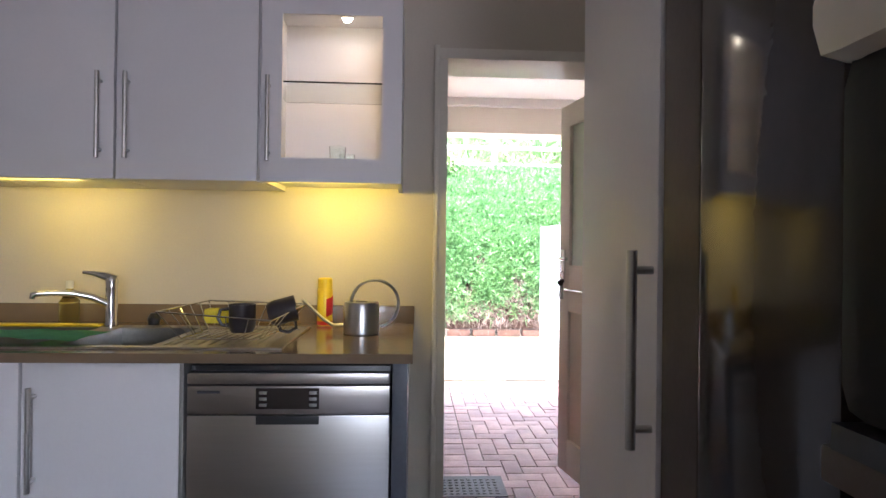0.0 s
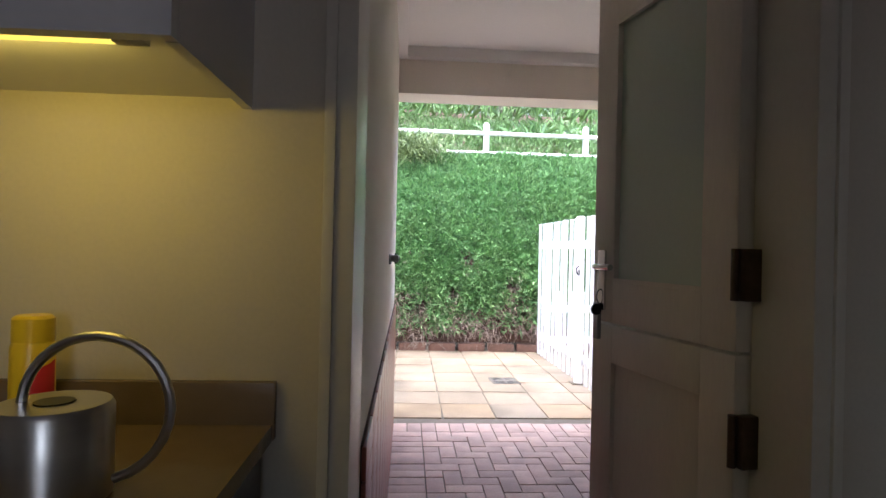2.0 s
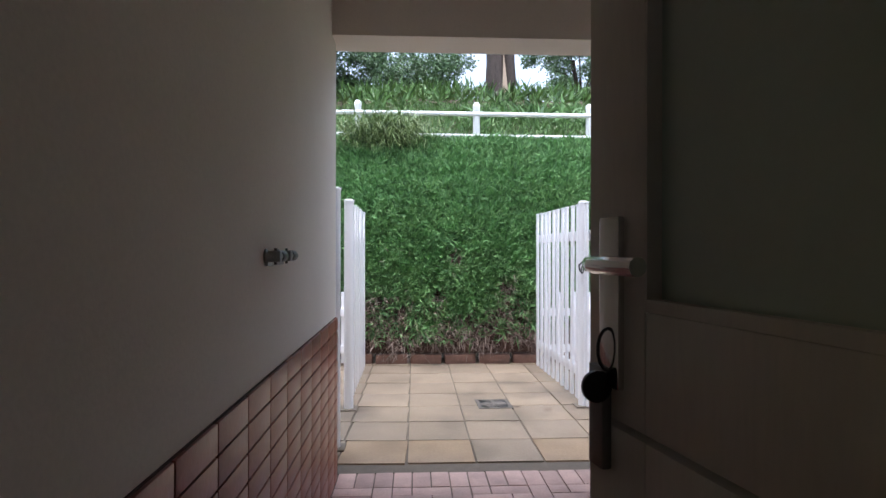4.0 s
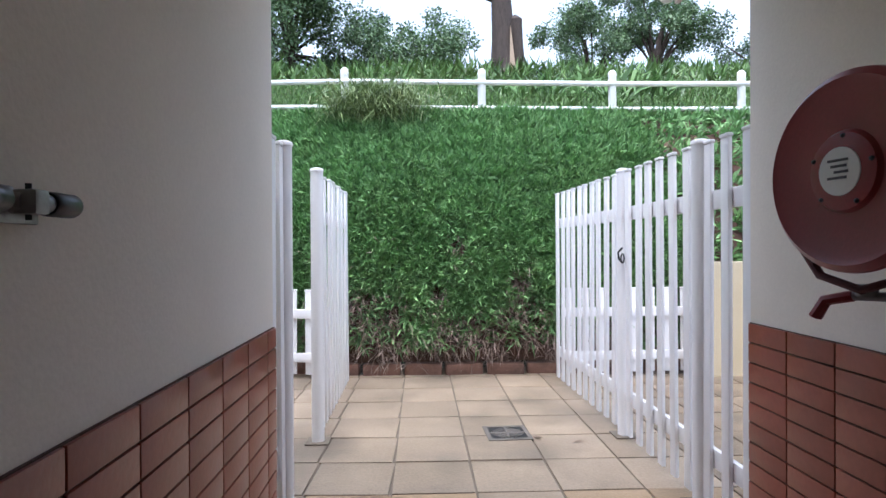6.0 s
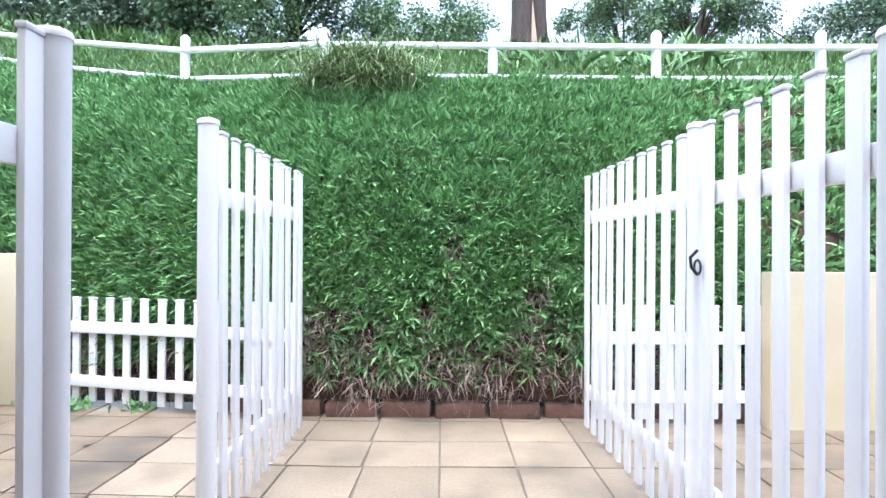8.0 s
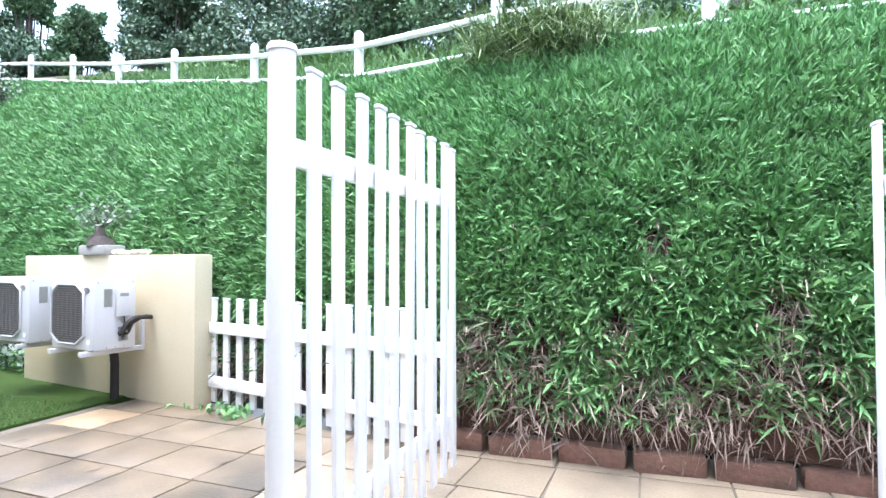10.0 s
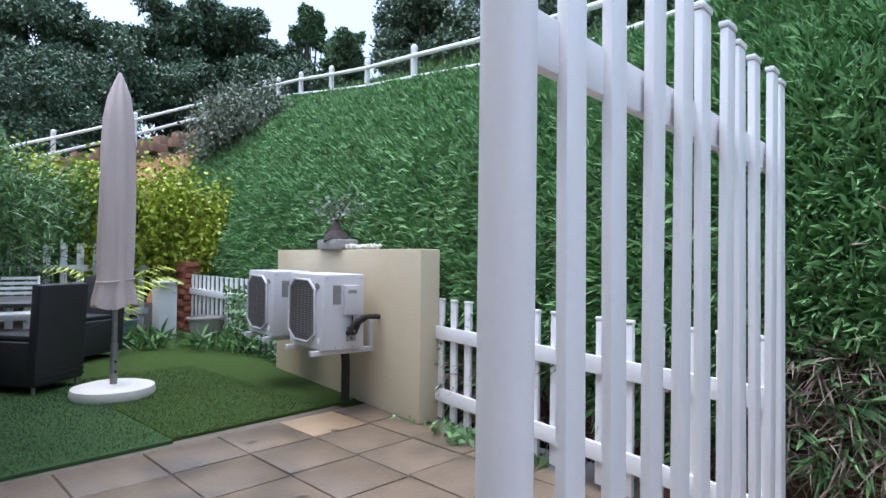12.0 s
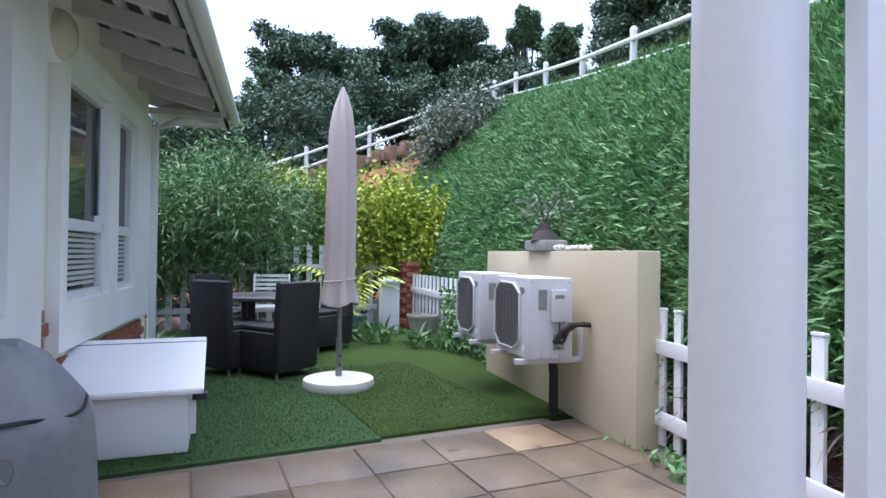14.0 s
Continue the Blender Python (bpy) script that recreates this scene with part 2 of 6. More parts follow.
ROOF_BOARD = mat("white_roof_timber", (0.62, 0.6, 0.56), 0.7, var=0.08, scale=5, bump=0.1)
# roof underlay colour, also the painted shade of the room behind the windows
ROOF_DARK = mat("dark_roof_and_room_shade", (0.07, 0.06, 0.055), 0.8, var=0.2, scale=4)
ROOF_TILE = mat("grey_roof_tile", (0.2, 0.17, 0.15), 0.8, var=0.2, scale=8)
WINDOW_GLASS = mat("dark_window_glass", (0.05, 0.055, 0.055), 0.05, var=0.1, bump=0, spec=0.8)
BLIND = mat("white_blind_slat", (0.55, 0.55, 0.53), 0.6, var=0.04, bump=0)
SHELF_GLASS = glass("clear_glass", (0.92, 0.97, 0.95))
PANE = glass("thin_pane", (0.98, 1, 0.99), alpha_mix=1.0)
# opaque pane; daylight through the frosted glass is put into the pale tint
FROSTED = mat("frosted_glass_daylight_tint", (0.62, 0.7, 0.6), 0.3, var=0.03, scale=2, bump=0.02)
SPOT = glow("warm_spot_bulb", (1.0, 0.85, 0.6), 1.5)
STRIP = glow("yellow_light_strip", (1.0, 0.72, 0.1), 0.2)
WIRE = mat("brown_grey_wire", (0.16, 0.14, 0.13), 0.5, var=0.1)
STONE_POT = mat("grey_stone_pot", (0.3, 0.28, 0.25), 0.9, var=0.15, scale=12, bump=0.4)
BLUE_POT = mat("blue_grey_pot", (0.16, 0.2, 0.24), 0.7, var=0.1)
PEBBLE = mat("white_pebbles", (0.75, 0.73, 0.68), 0.8, var=0.1, rnd=0.1)
RED_BRICK = mat("red_brick", (0.35, 0.12, 0.07), 0.8, var=0.2, scale=12, bump=0.4, rnd=0.15)
BLOCK = mat("terrace_block", (0.3, 0.19, 0.13), 0.9, var=0.25, scale=5, bump=0.6, rnd=0.2)
COPPER_SOIL = mat("bare_orange_soil", (0.28, 0.13, 0.06), 0.95, var=0.35, scale=2.5, bump=0.8, grain=25)


# ---- mesh helpers ----
def box(bm, x0, x1, y0, y1, z0, z1, bevel=0.0):
    got = bmesh.ops.create_cube(bm, size=1, matrix=Matrix.LocRotScale(((x0 + x1) / 2, (y0 + y1) / 2, (z0 + z1) / 2), None, (abs(x1 - x0), abs(y1 - y0), abs(z1 - z0))))
    if bevel:
        edges = list({e for v in got["verts"] for e in v.link_edges})
        bmesh.ops.bevel(bm, geom=edges, offset=bevel, segments=2, affect='EDGES', profile=0.6)
    return bm


def rod(bm, a, b, r, r2=None, seg=14):
    a, b = Vector(a), Vector(b)
    d = b - a
    m = Matrix.Translation((a + b) / 2) @ d.to_track_quat('Z', 'Y').to_matrix().to_4x4()
    bmesh.ops.create_cone(bm, cap_ends=True, segments=seg, radius1=r, radius2=r if r2 is None else r2, depth=d.length, matrix=m)
    return bm


def lathe(bm, profile, seg=32, at=(0, 0, 0), turn=None):
    """Spin (radius, height) pairs round z."""
    m = Matrix.Translation(at) @ (turn if turn is not None else Matrix())
    rings = []
    for r, h in profile:
        rings.append([bm.verts.new(m @ Vector((r * math.cos(2 * math.pi * i / seg), r * math.sin(2 * math.pi * i / seg), h))) for i in range(seg)])
    for a, b in zip(rings, rings[1:]):
        for i in range(seg):
            bm.faces.new((a[i], a[(i + 1) % seg], b[(i + 1) % seg], b[i]))
    bm.faces.new(rings[-1])
    bm.faces.new(rings[0][::-1])
    return bm


def tube(bm, pts, r, seg=8, closed=False):
    pts = [Vector(p) for p in pts]
    n = len(pts)
    rings = []
    side = None
    for i, p in enumerate(pts):
        d = pts[(i + 1) % n] - pts[i - 1] if closed else pts[min(i + 1, n - 1)] - pts[max(i - 1, 0)]
        d.normalize()
        if side is None:
            side = d.orthogonal().normalized()
        side = (side - d * side.dot(d)).normalized()
        up = d.cross(side)
        rr = r[i] if isinstance(r, (list, tuple)) else r
        rings.append([bm.verts.new(p + (side * math.cos(2 * math.pi * k / seg) + up * math.sin(2 * math.pi * k / seg)) * rr) for k in range(seg)])
    pairs = list(zip(rings, rings[1:])) + ([(rings[-1], rings[0])] if closed else [])
    for a, b in pairs:
        for k in range(seg):
            bm.faces.new((a[k], a[(k + 1) % seg], b[(k + 1) % seg], b[k]))
    if not closed:
        bm.faces.new(rings[0][::-1])
        bm.faces.new(rings[-1])
    return bm


def smooth_by_angle(me, degrees=35):
    me.shade_smooth()
    me.set_sharp_from_angle(angle=radians(degrees))


def mesh_of(name, bm, material, smooth=True):
    bmesh.ops.recalc_face_normals(bm, faces=bm.faces)
    me = bpy.data.meshes.new(name)
    bm.to_mesh(me)
    bm.free()
    me.materials.append(material)
    if smooth:
        smooth_by_angle(me)
    return me


def part(name, bm, material, parent, label="", at=None, smooth=True):
    ob = new(name, mesh_of(name, bm, material, smooth))
    if at is not None:
        ob.matrix_basis = at
    ob.parent = parent
    if label:
        tagged(ob, label)
    return ob


def piece(name, me, parent, m):
    ob = new(name, me)
    ob.matrix_basis = m
    ob.parent = parent
    return ob


def thing(name, at, label, category, group=""):
    ob = new(name)
    ob.empty_display_size = 0.05
    ob.matrix_basis = at if isinstance(at, Matrix) else pose(*at)
    return tagged(ob, label, category, group)


def solid(name, bm, material, label="", category="", group="", kind="", at=None, smooth=True):
    ob = new(name, mesh_of(name, bm, material, smooth))
    if at is not None:
        ob.matrix_basis = at
    return tagged(ob, label, category, group, kind)


def structure(name, material, *boxes, label="", category=""):
    bm = bmesh.new()
    for b in boxes:
        box(bm, *b)
    return solid(name, bm, material, label, category, kind="structure", smooth=False)


def BM():
    return bmesh.new()


def raw_mesh(name, verts, faces_n, material):
    """A mesh of separate polygons with faces_n corners each from an array of corners."""
    verts = np.asarray(verts, dtype=np.float32).reshape(-1, 3)
    count = len(verts) // faces_n
    me = bpy.data.meshes.new(name)
    me.vertices.add(len(verts))
    me.vertices.foreach_set("co", verts.ravel())
    me.loops.add(len(verts))
    me.loops.foreach_set("vertex_index", np.arange(len(verts), dtype=np.int32))
    me.polygons.add(count)
    me.polygons.foreach_set("loop_start", np.arange(count, dtype=np.int32) * faces_n)
    me.update(calc_edges=True)
    me.materials.append(material)
    return me


def leaves(places, normals, length, width, rng, lift=0.6, droop=0.0, up=0.0):
    """Bent two-quad leaves: corners of 2 quads a leaf that share no vertices; as an array of quads."""
    n = len(places)
    d = rng.normal(size=(n, 3))
    d = d / np.linalg.norm(d, axis=1)[:, None] + normals * lift
    d[:, 2] += up
    d /= np.linalg.norm(d, axis=1)[:, None] + 1e-9
    s = np.cross(d, rng.normal(size=(n, 3)))
    s /= np.linalg.norm(s, axis=1)[:, None] + 1e-9
    ln = (length * rng.uniform(0.6, 1.3, n))[:, None]
    wd = (width * rng.uniform(0.7, 1.3, n))[:, None]
    mid = places + d * ln * 0.5
    end = places + d * ln
    end[:, 2] -= droop * ln[:, 0]
    quad = np.stack([places, mid + s * wd, end, mid - s * wd], axis=1)
    return quad.reshape(-1, 3)

# ---- structure: kitchen ----
G = -0.2            # outdoor paving level
WL, WR = 0.985, 2.917  # passage walls
structure("floor", TILE_FLOOR, (-2.4, 2.4, -2.2, 3.5, -0.12, 0), (0.95, 1.85, 3.5, 3.72, -0.12, -0.004), label="dark kitchen floor, unseen, coloured to cut bounced light", category="floor")
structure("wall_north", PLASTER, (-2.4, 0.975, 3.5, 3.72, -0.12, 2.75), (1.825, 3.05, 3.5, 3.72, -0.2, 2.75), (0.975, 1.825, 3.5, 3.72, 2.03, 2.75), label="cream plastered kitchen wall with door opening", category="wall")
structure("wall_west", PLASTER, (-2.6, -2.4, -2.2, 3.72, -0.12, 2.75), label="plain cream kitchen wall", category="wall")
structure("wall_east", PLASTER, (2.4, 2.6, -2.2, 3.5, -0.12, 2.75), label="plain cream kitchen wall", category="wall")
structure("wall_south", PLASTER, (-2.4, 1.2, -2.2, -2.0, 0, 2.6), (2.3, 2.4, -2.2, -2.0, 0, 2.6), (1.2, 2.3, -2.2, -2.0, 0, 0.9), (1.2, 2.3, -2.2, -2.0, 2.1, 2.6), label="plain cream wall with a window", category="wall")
structure("ceiling", CEILING, (-2.6, 2.6, -2.2, 3.5, 2.6, 2.75), label="white kitchen ceiling", category="ceiling")

# door frame
bm = BM()
box(bm, 0.94, 0.985, 3.478, 3.73, 0, 2.0, 0.004)
box(bm, 1.815, 1.86, 3.478, 3.73, 0, 2.0, 0.004)
box(bm, 0.94, 1.86, 3.478, 3.73, 2.0, 2.045, 0.004)
box(bm, 0.93, 0.95, 3.47, 3.495, 0, 2.055, 0.004)
box(bm, 1.85, 1.87, 3.47, 3.495, 0, 2.055, 0.004)
solid("door_frame", bm, FRAME, "cream painted timber door frame", "door frame", kind="structure")

# ---- structure: passage ----
structure("wall_passage_left", PLASTER_OUT, (0.78, WL, 3.72, 7.08, G, 2.8), label="cream plastered passage wall", category="wall")
structure("wall_passage_right", PLASTER_OUT, (WR, 3.12, 3.72, 7.07, G, 2.8), label="cream plastered passage wall", category="wall")
bm = BM()
box(bm, 0.985, 2.917, 3.72, 6.92, 2.74, 2.79)
for y0, y1 in ((3.72, 3.79), (6.85, 6.92)):
    box(bm, 0.985, 2.917, y0, y1, 2.66, 2.74)
box(bm, 0.985, 1.05, 3.79, 6.85, 2.66, 2.74)
box(bm, 2.852, 2.917, 3.79, 6.85, 2.66, 2.74)
solid("ceiling_passage", bm, CEILING, "white passage ceiling with a cornice", "ceiling", kind="structure", smooth=False)
structure("beam", PLASTER_OUT, (0.78, 3.12, 6.921, 7.2, 2.40, 2.78), label="cream plastered beam over the passage mouth", category="beam")

# ---- ground: one sheet to the horizon ----
structure("ground", SOIL, (-300, 300, -300, 10.6, -0.6, G - 0.045), label="ground under the paving", category="ground")
structure("paving_bed", JOINT, (-2.32, 6.2, 3.72, 10.75, G - 0.1, G - 0.018), label="dark sand joints between the paving", category="paving bed")


# ---- bank ----
def base_y(x):
    return 10.62 + max(0.0, 1.0 - x) * 0.188


def crest_run(x):
    d = max(0.0, 0.5 - x)
    return 1.55 + 0.14 * min(d, 6.0) + 0.06 * max(0.0, d - 6.0)


def crest_z(x):
    return 2.72 + max(0.0, -0.5 - x) * 0.188


def bank_point(x, s):
    """s from 0 at the foot to 1 at the crest, and past 1 over the plateau in metres."""
    yb, run, top = base_y(x), crest_run(x), crest_z(x)
    if s <= 1:
        y = yb + run * (0.06 * s + 0.94 * s ** 2.3)
        z = G + 0.12 + (top - G - 0.12) * (s ** 0.92)
    else:
        d = (s - 1)
        y = yb + run + d
        z = top + 0.38 * min(d, 6.5) + 0.04 * max(0.0, d - 6.5)
    w = noise.noise(Vector((x * 0.9, y * 0.9, z * 0.9))) * 0.09 + noise.noise(Vector((x * 3, y * 3, z * 3))) * 0.04
    if s > 1:
        w *= 0.6
    return Vector((x, y - w * (0.7 if s <= 1 else 0), z + w * (0.3 if s <= 1 else 1)))


xs = [-14 + 0.2 * i for i in range(191)]
ss = [i / 24 for i in range(25)] + [1.15, 1.4, 1.8, 2.4, 3.2, 4.5, 6, 8, 11, 16, 24, 40, 80, 200]
bm = BM()
grid = [[bm.verts.new(bank_point(x, s)) for s in ss] for x in xs]
for a, b in zip(grid, grid[1:]):
    for i in range(len(ss) - 1):
        bm.faces.new((a[i], b[i], b[i + 1], a[i + 1]))
solid("bank", bm, SOIL, "steep red-brown earth bank under green groundcover", "bank", kind="structure")

# soil behind the left end of the bank: a bare slope with a terrace wall
bm = BM()
cols = []
for i in range(25):
    f = i / 24
    x, y = -9.0 - 2.6 * f, 13.4 - 8.2 * f
    top = 3.75 - 3.3 * f + 0.7 * f * f
    cols.append([bm.verts.new((x - (3.6 - 0.6 * f) * k / 9 - 0.06 * random.random(), y + 1.9 * (1 - f) * k / 9, G + 0.2 + (top - G - 0.2) * (k / 9) ** 0.9 + 0.1 * random.random())) for k in range(10)])
for a, b in zip(cols, cols[1:]):
    for k in range(9):
        bm.faces.new((a[k], b[k], b[k + 1], a[k + 1]))
solid("bare_slope", bm, COPPER_SOIL, "bare orange soil slope at the end of the garden", "slope", kind="structure")


# ---- pickets, posts and fences ----
def picket_mesh(h, w=0.066, d=0.022):
    bm = BM()
    box(bm, -d / 2, d / 2, -w / 2, w / 2, 0, h, 0.006)
    box(bm, -d / 2 - 0.004, d / 2 + 0.004, -w / 2 - 0.004, w / 2 + 0.004, h, h + 0.018, 0.007)
    return mesh_of("picket", bm, WHITE_PVC)


TALL, SHORT = picket_mesh(1.74), picket_mesh(0.82)


def round_post(parent, at, h, r=0.041):
    bm = BM()
    rod(bm, (0, 0, 0), (0, 0, h - 0.02), r, seg=28)
    p = part("post", bm, WHITE_PVC, parent, at=at)
    bm = BM()
    lathe(bm, [(r + 0.004, 0), (r + 0.004, 0.012), (r, 0.02), (r * 0.6, 0.026)], 28)
    part("cap", bm, WHITE_PVC, p, at=pose(0, 0, h - 0.02))
    bm = BM()
    box(bm, -0.075, 0.075, -0.075, 0.075, 0, 0.012, 0.004)
    part("foot_plate", bm, JOINT, p)
    return p


def picket_run(name, a, b, count, me, rails, label, group, posts=(), post_h=1.8, inset=0.08, side=1, first=None):
    """A fence from a to b on the paving; local y runs along it."""
    a, b = Vector((*a, G)), Vector((*b, G))
    d = b - a
    ang = math.degrees(math.atan2(d.y, d.x)) - 90
    f = thing(name, pose(*a, 0, 0, ang), label, "fence", group)
    ln = d.length
    for z in rails:
        bm = BM()
        box(bm, side * 0.012, side * 0.038, 0.0, ln, z - 0.045, z + 0.045, 0.005)
        part("rail", bm, WHITE_PVC, f)
    for i in range(count):
        start = inset if first is None else first
        y = start + (ln - inset - start) * i / max(1, count - 1)
        piece("picket", me, f, pose(0, y, 0.03, 0, random.uniform(-0.3, 0.3), random.uniform(-0.5, 0.5)))
    for y in posts:
        round_post(f, pose(0, y, 0), post_h)
    return f


RAILS = (0.27, 1.5)
GF = "tall white picket screens beside the passage mouth"
picket_run("picket_screen", (0.893, 8.6), (0.885, 10.28), 10, TALL, RAILS, "tall white vinyl picket screen on a round post", GF, posts=(0,), inset=0.07, side=-1, first=0.19)
picket_run("picket_screen", (2.94, 8.62), (2.885, 10.3), 10, TALL, RAILS, "tall white vinyl picket screen against the bank", GF, posts=(0,), inset=0.05, first=0.17)
gate = picket_run("picket_gate", (2.95, 7.62), (2.94, 8.58), 6, TALL, RAILS, "closed tall white picket gate with a black latch", GF, inset=0.07)
bm = BM()
tube(bm, [(-0.03, 0.93, 1.17), (-0.055, 0.93, 1.2), (-0.06, 0.93, 1.24), (-0.03, 0.93, 1.27)], 0.007)
tube(bm, [(-0.03 + 0.0, 0.93 + 0.03 * math.cos(a), 1.2 + 0.03 * math.sin(a)) for a in [i * math.pi / 6 for i in range(12)]], 0.005, closed=True)
part("latch", bm, BLACK, gate, "black ring latch")
picket_run("picket_screen", (2.95, 7.07), (2.95, 7.56), 3, TALL, RAILS, "short white picket panel between wall and post", GF, posts=(0.49,), inset=0.07)
picket_run("picket_screen", (0.905, 7.13), (0.905, 7.62), 3, TALL, RAILS, "short white picket panel between wall and post", GF, posts=(0.49,), inset=0.07, side=-1)
LOWR = (0.2, 0.63)
LF = "low white picket fences along the bank"
picket_run("low_picket_fence", (-1.46, 10.97), (0.84, 10.42), 15, SHORT, LOWR, "low white picket fence at the foot of the bank", LF, inset=0.06)
picket_run("low_picket_fence", (2.98, 10.44), (5.6, 10.5), 16, SHORT, LOWR, "low white picket fence at the foot of the bank", LF, inset=0.06)
picket_run("low_picket_fence", (-7.2, 11.75), (-4.0, 11.42), 20, SHORT, LOWR, "low white picket fence with plants beside it", LF, inset=0.06)
picket_run("garden_fence", (-8.2, 6.6), (-7.9, 11.4), 24, picket_mesh(1.25, 0.09), (0.3, 0.95), "weathered white picket fence behind the hedge", "", inset=0.1)


# post and rail fence on the crest
def crest(x, back=0.12):
    p = bank_point(x, 1.0)
    return Vector((p.x, p.y + back, p.z))


rail_fence = thing("post_and_rail_fence", (0, 0, 0), "white painted post and rail fence along the bank top", "fence")
px = [2.385 + 1.73 * k for k in range(7, -1, -1)] + [0.6, -1.13, -3.05, -5.02, -6.75, -8.35, -10.05, -11.7, -12.85]
posts = [crest(x) for x in px]
for p in posts:
    bm = BM()
    lathe(bm, [(0.052, -0.3), (0.052, 0.6), (0.057, 0.62), (0.05, 0.66), (0.025, 0.685)], 18)
    part("post", bm, WHITE_PAINT, rail_fence, at=pose(*p))
for a, b in zip(posts, posts[1:]):
    for h, r in ((0.5, 0.035), (0.17, 0.03)):
        bm = BM()
        rod(bm, a + Vector((0, -0.03, h)), b + Vector((0, -0.03, h)), r, seg=12)
        part("rail", bm, WHITE_PAINT, rail_fence)
# the fence goes on down over the terrace wall
far = thing("post_and_rail_fence", (0, 0, 0), "white painted post and rail fence running down over the terrace", "fence")
fpost = [Vector((-13.2 - 0.25 * k, 14.7 - 1.6 * k, 4.38 - 0.72 * k + 0.02 * k * k)) for k in range(7)]
for p in fpost:
    bm = BM()
    lathe(bm, [(0.052, -0.4), (0.052, 0.6), (0.057, 0.62), (0.05, 0.66), (0.025, 0.685)], 14)
    part("post", bm, WHITE_PAINT, far, at=pose(*p))
for a, b in zip(fpost, fpost[1:]):
    for h in (0.5, 0.15):
        bm = BM()
        rod(bm, a + Vector((0.03, 0, h)), b + Vector((0.03, 0, h)), 0.035, seg=10)
        part("rail", bm, WHITE_PAINT, far)
terrace = thing("terrace_wall", (0, 0, 0), "terrace wall of stacked earth-coloured blocks under the fence", "retaining wall")
bm = BM()
box(bm, -0.17, 0.17, -0.2, 0.2, -0.11, 0.11, 0.03)
blk = mesh_of("block", bm, BLOCK)
for k in range(26):
    for j in range(6):
        f = k / 25
        piece("block", blk, terrace, pose(-12.75 - 1.75 * f - 0.1 * j, 15.3 - 10.6 * f + (0.2 if j % 2 else 0), 4.45 - 4.3 * f + 0.9 * f * f - 0.22 * (5 - j), 0, 0, 8))

# ---- house facade beside the garden ----
HA = 10.0
house = thing("house", pose(0.95, 7.0, G, 0, 0, 180 - HA), "cream rendered house wing with white window surrounds", "house")
# local x runs along the facade away from the passage; negative local y is outdoors


def hpart(name, mtl, *boxes, parent=None, label="", bevel=0.0):
    bm = BM()
    for b in boxes:
        box(bm, *b, bevel)
    return part(name, bm, mtl, parent or house, label, smooth=bool(bevel))


L = 6.1
LAMPX = 3.48
W1, W2 = (3.71, 4.56), (4.79, 5.36)
W0 = (1.95, 2.9)
zb, zt = 0.87, 2.21
segs, x0 = [], 0.25
for a, b in (W0, W1, W2):
    segs.append((x0, a, 0, 0.22, 0, 2.72))
    segs.append((a, b, 0, 0.22, 0, zb))
    segs.append((a, b, 0, 0.22, zt, 2.72))
    x0 = b
segs.append((x0, L, 0, 0.22, 0, 2.72))
hpart("wall", HOUSE_PLASTER, *segs)
hpart("side_wall", HOUSE_PLASTER, (L - 0.22, L, 0.22, 4.0, 0, 2.72))
# thin dark sheet stands in for the shaded room behind the windows
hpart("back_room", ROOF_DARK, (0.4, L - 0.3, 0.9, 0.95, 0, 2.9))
for b_ in ((1.2, 3.29, -0.09, -0.002, 0.5, zb), (1.2, W0[0], -0.09, -0.002, zb, 2.45), (W0[1], 3.29, -0.09, -0.002, zb, 2.45), (W0[0], W0[1], -0.09, -0.002, zt, 2.45)):
    hpart("band", HOUSE_WHITE, b_, label="white raised plaster surround")
for b_ in ((3.6, 5.9, -0.07, -0.002, 0.6, zb), (3.6, W1[0], -0.07, -0.002, zb, 2.4), (W1[1], W2[0], -0.07, -0.002, zb, 2.4), (W2[1], 5.9, -0.07, -0.002, zb, 2.4), (W1[0], W1[1], -0.07, -0.002, zt, 2.4), (W2[0], W2[1], -0.07, -0.002, zt, 2.4)):
    hpart("band", HOUSE_WHITE, b_, label="white raised plaster surround")
for a, b in (W0, W1, W2):
    w = hpart("window", WHITE_PVC, (a, a + 0.05, -0.03, 0.06, zb, zt), (b - 0.05, b, -0.03, 0.06, zb, zt), (a, b, -0.03, 0.06, zb, zb + 0.05), (a, b, -0.03, 0.06, zt - 0.05, zt), (a, b, -0.03, 0.06, 1.29, 1.36), label="white framed casement window")
    hpart("pane", WINDOW_GLASS, (a + 0.05, b - 0.05, 0.01, 0.018, zb + 0.05, 1.29), (a + 0.05, b - 0.05, 0.01, 0.018, 1.36, zt - 0.05), parent=w)
    for k in range(12):
        z = zb + 0.08 + 0.034 * k
        bm = BM()
        box(bm, a + 0.06, b - 0.06, 0.0, 0.008, z, z + 0.02)
        part("blind_slat", bm, BLIND, w, smooth=False)
# open casement
sash = thing("casement", pose(W1[1] - 0.02, -0.05, 1.36, 0, 0, -62), "", "")
for k in ("label", "category"):
    if k in sash:
        del sash[k]
sash.parent = house
sash.name = "casement"
bm = BM()
for b in ((-0.44, -0.39, -0.02, 0.02, 0, 0.88), (-0.05, 0, -0.02, 0.02, 0, 0.88), (-0.39, -0.05, -0.02, 0.02, 0, 0.05), (-0.39, -0.05, -0.02, 0.02, 0.83, 0.88)):
    box(bm, *b)
part("sash_frame", bm, WHITE_PVC, sash, smooth=False)
bm = BM()
box(bm, -0.39, -0.05, -0.004, 0.004, 0.05, 0.83)
part("sash_pane", bm, WINDOW_GLASS, sash, smooth=False)
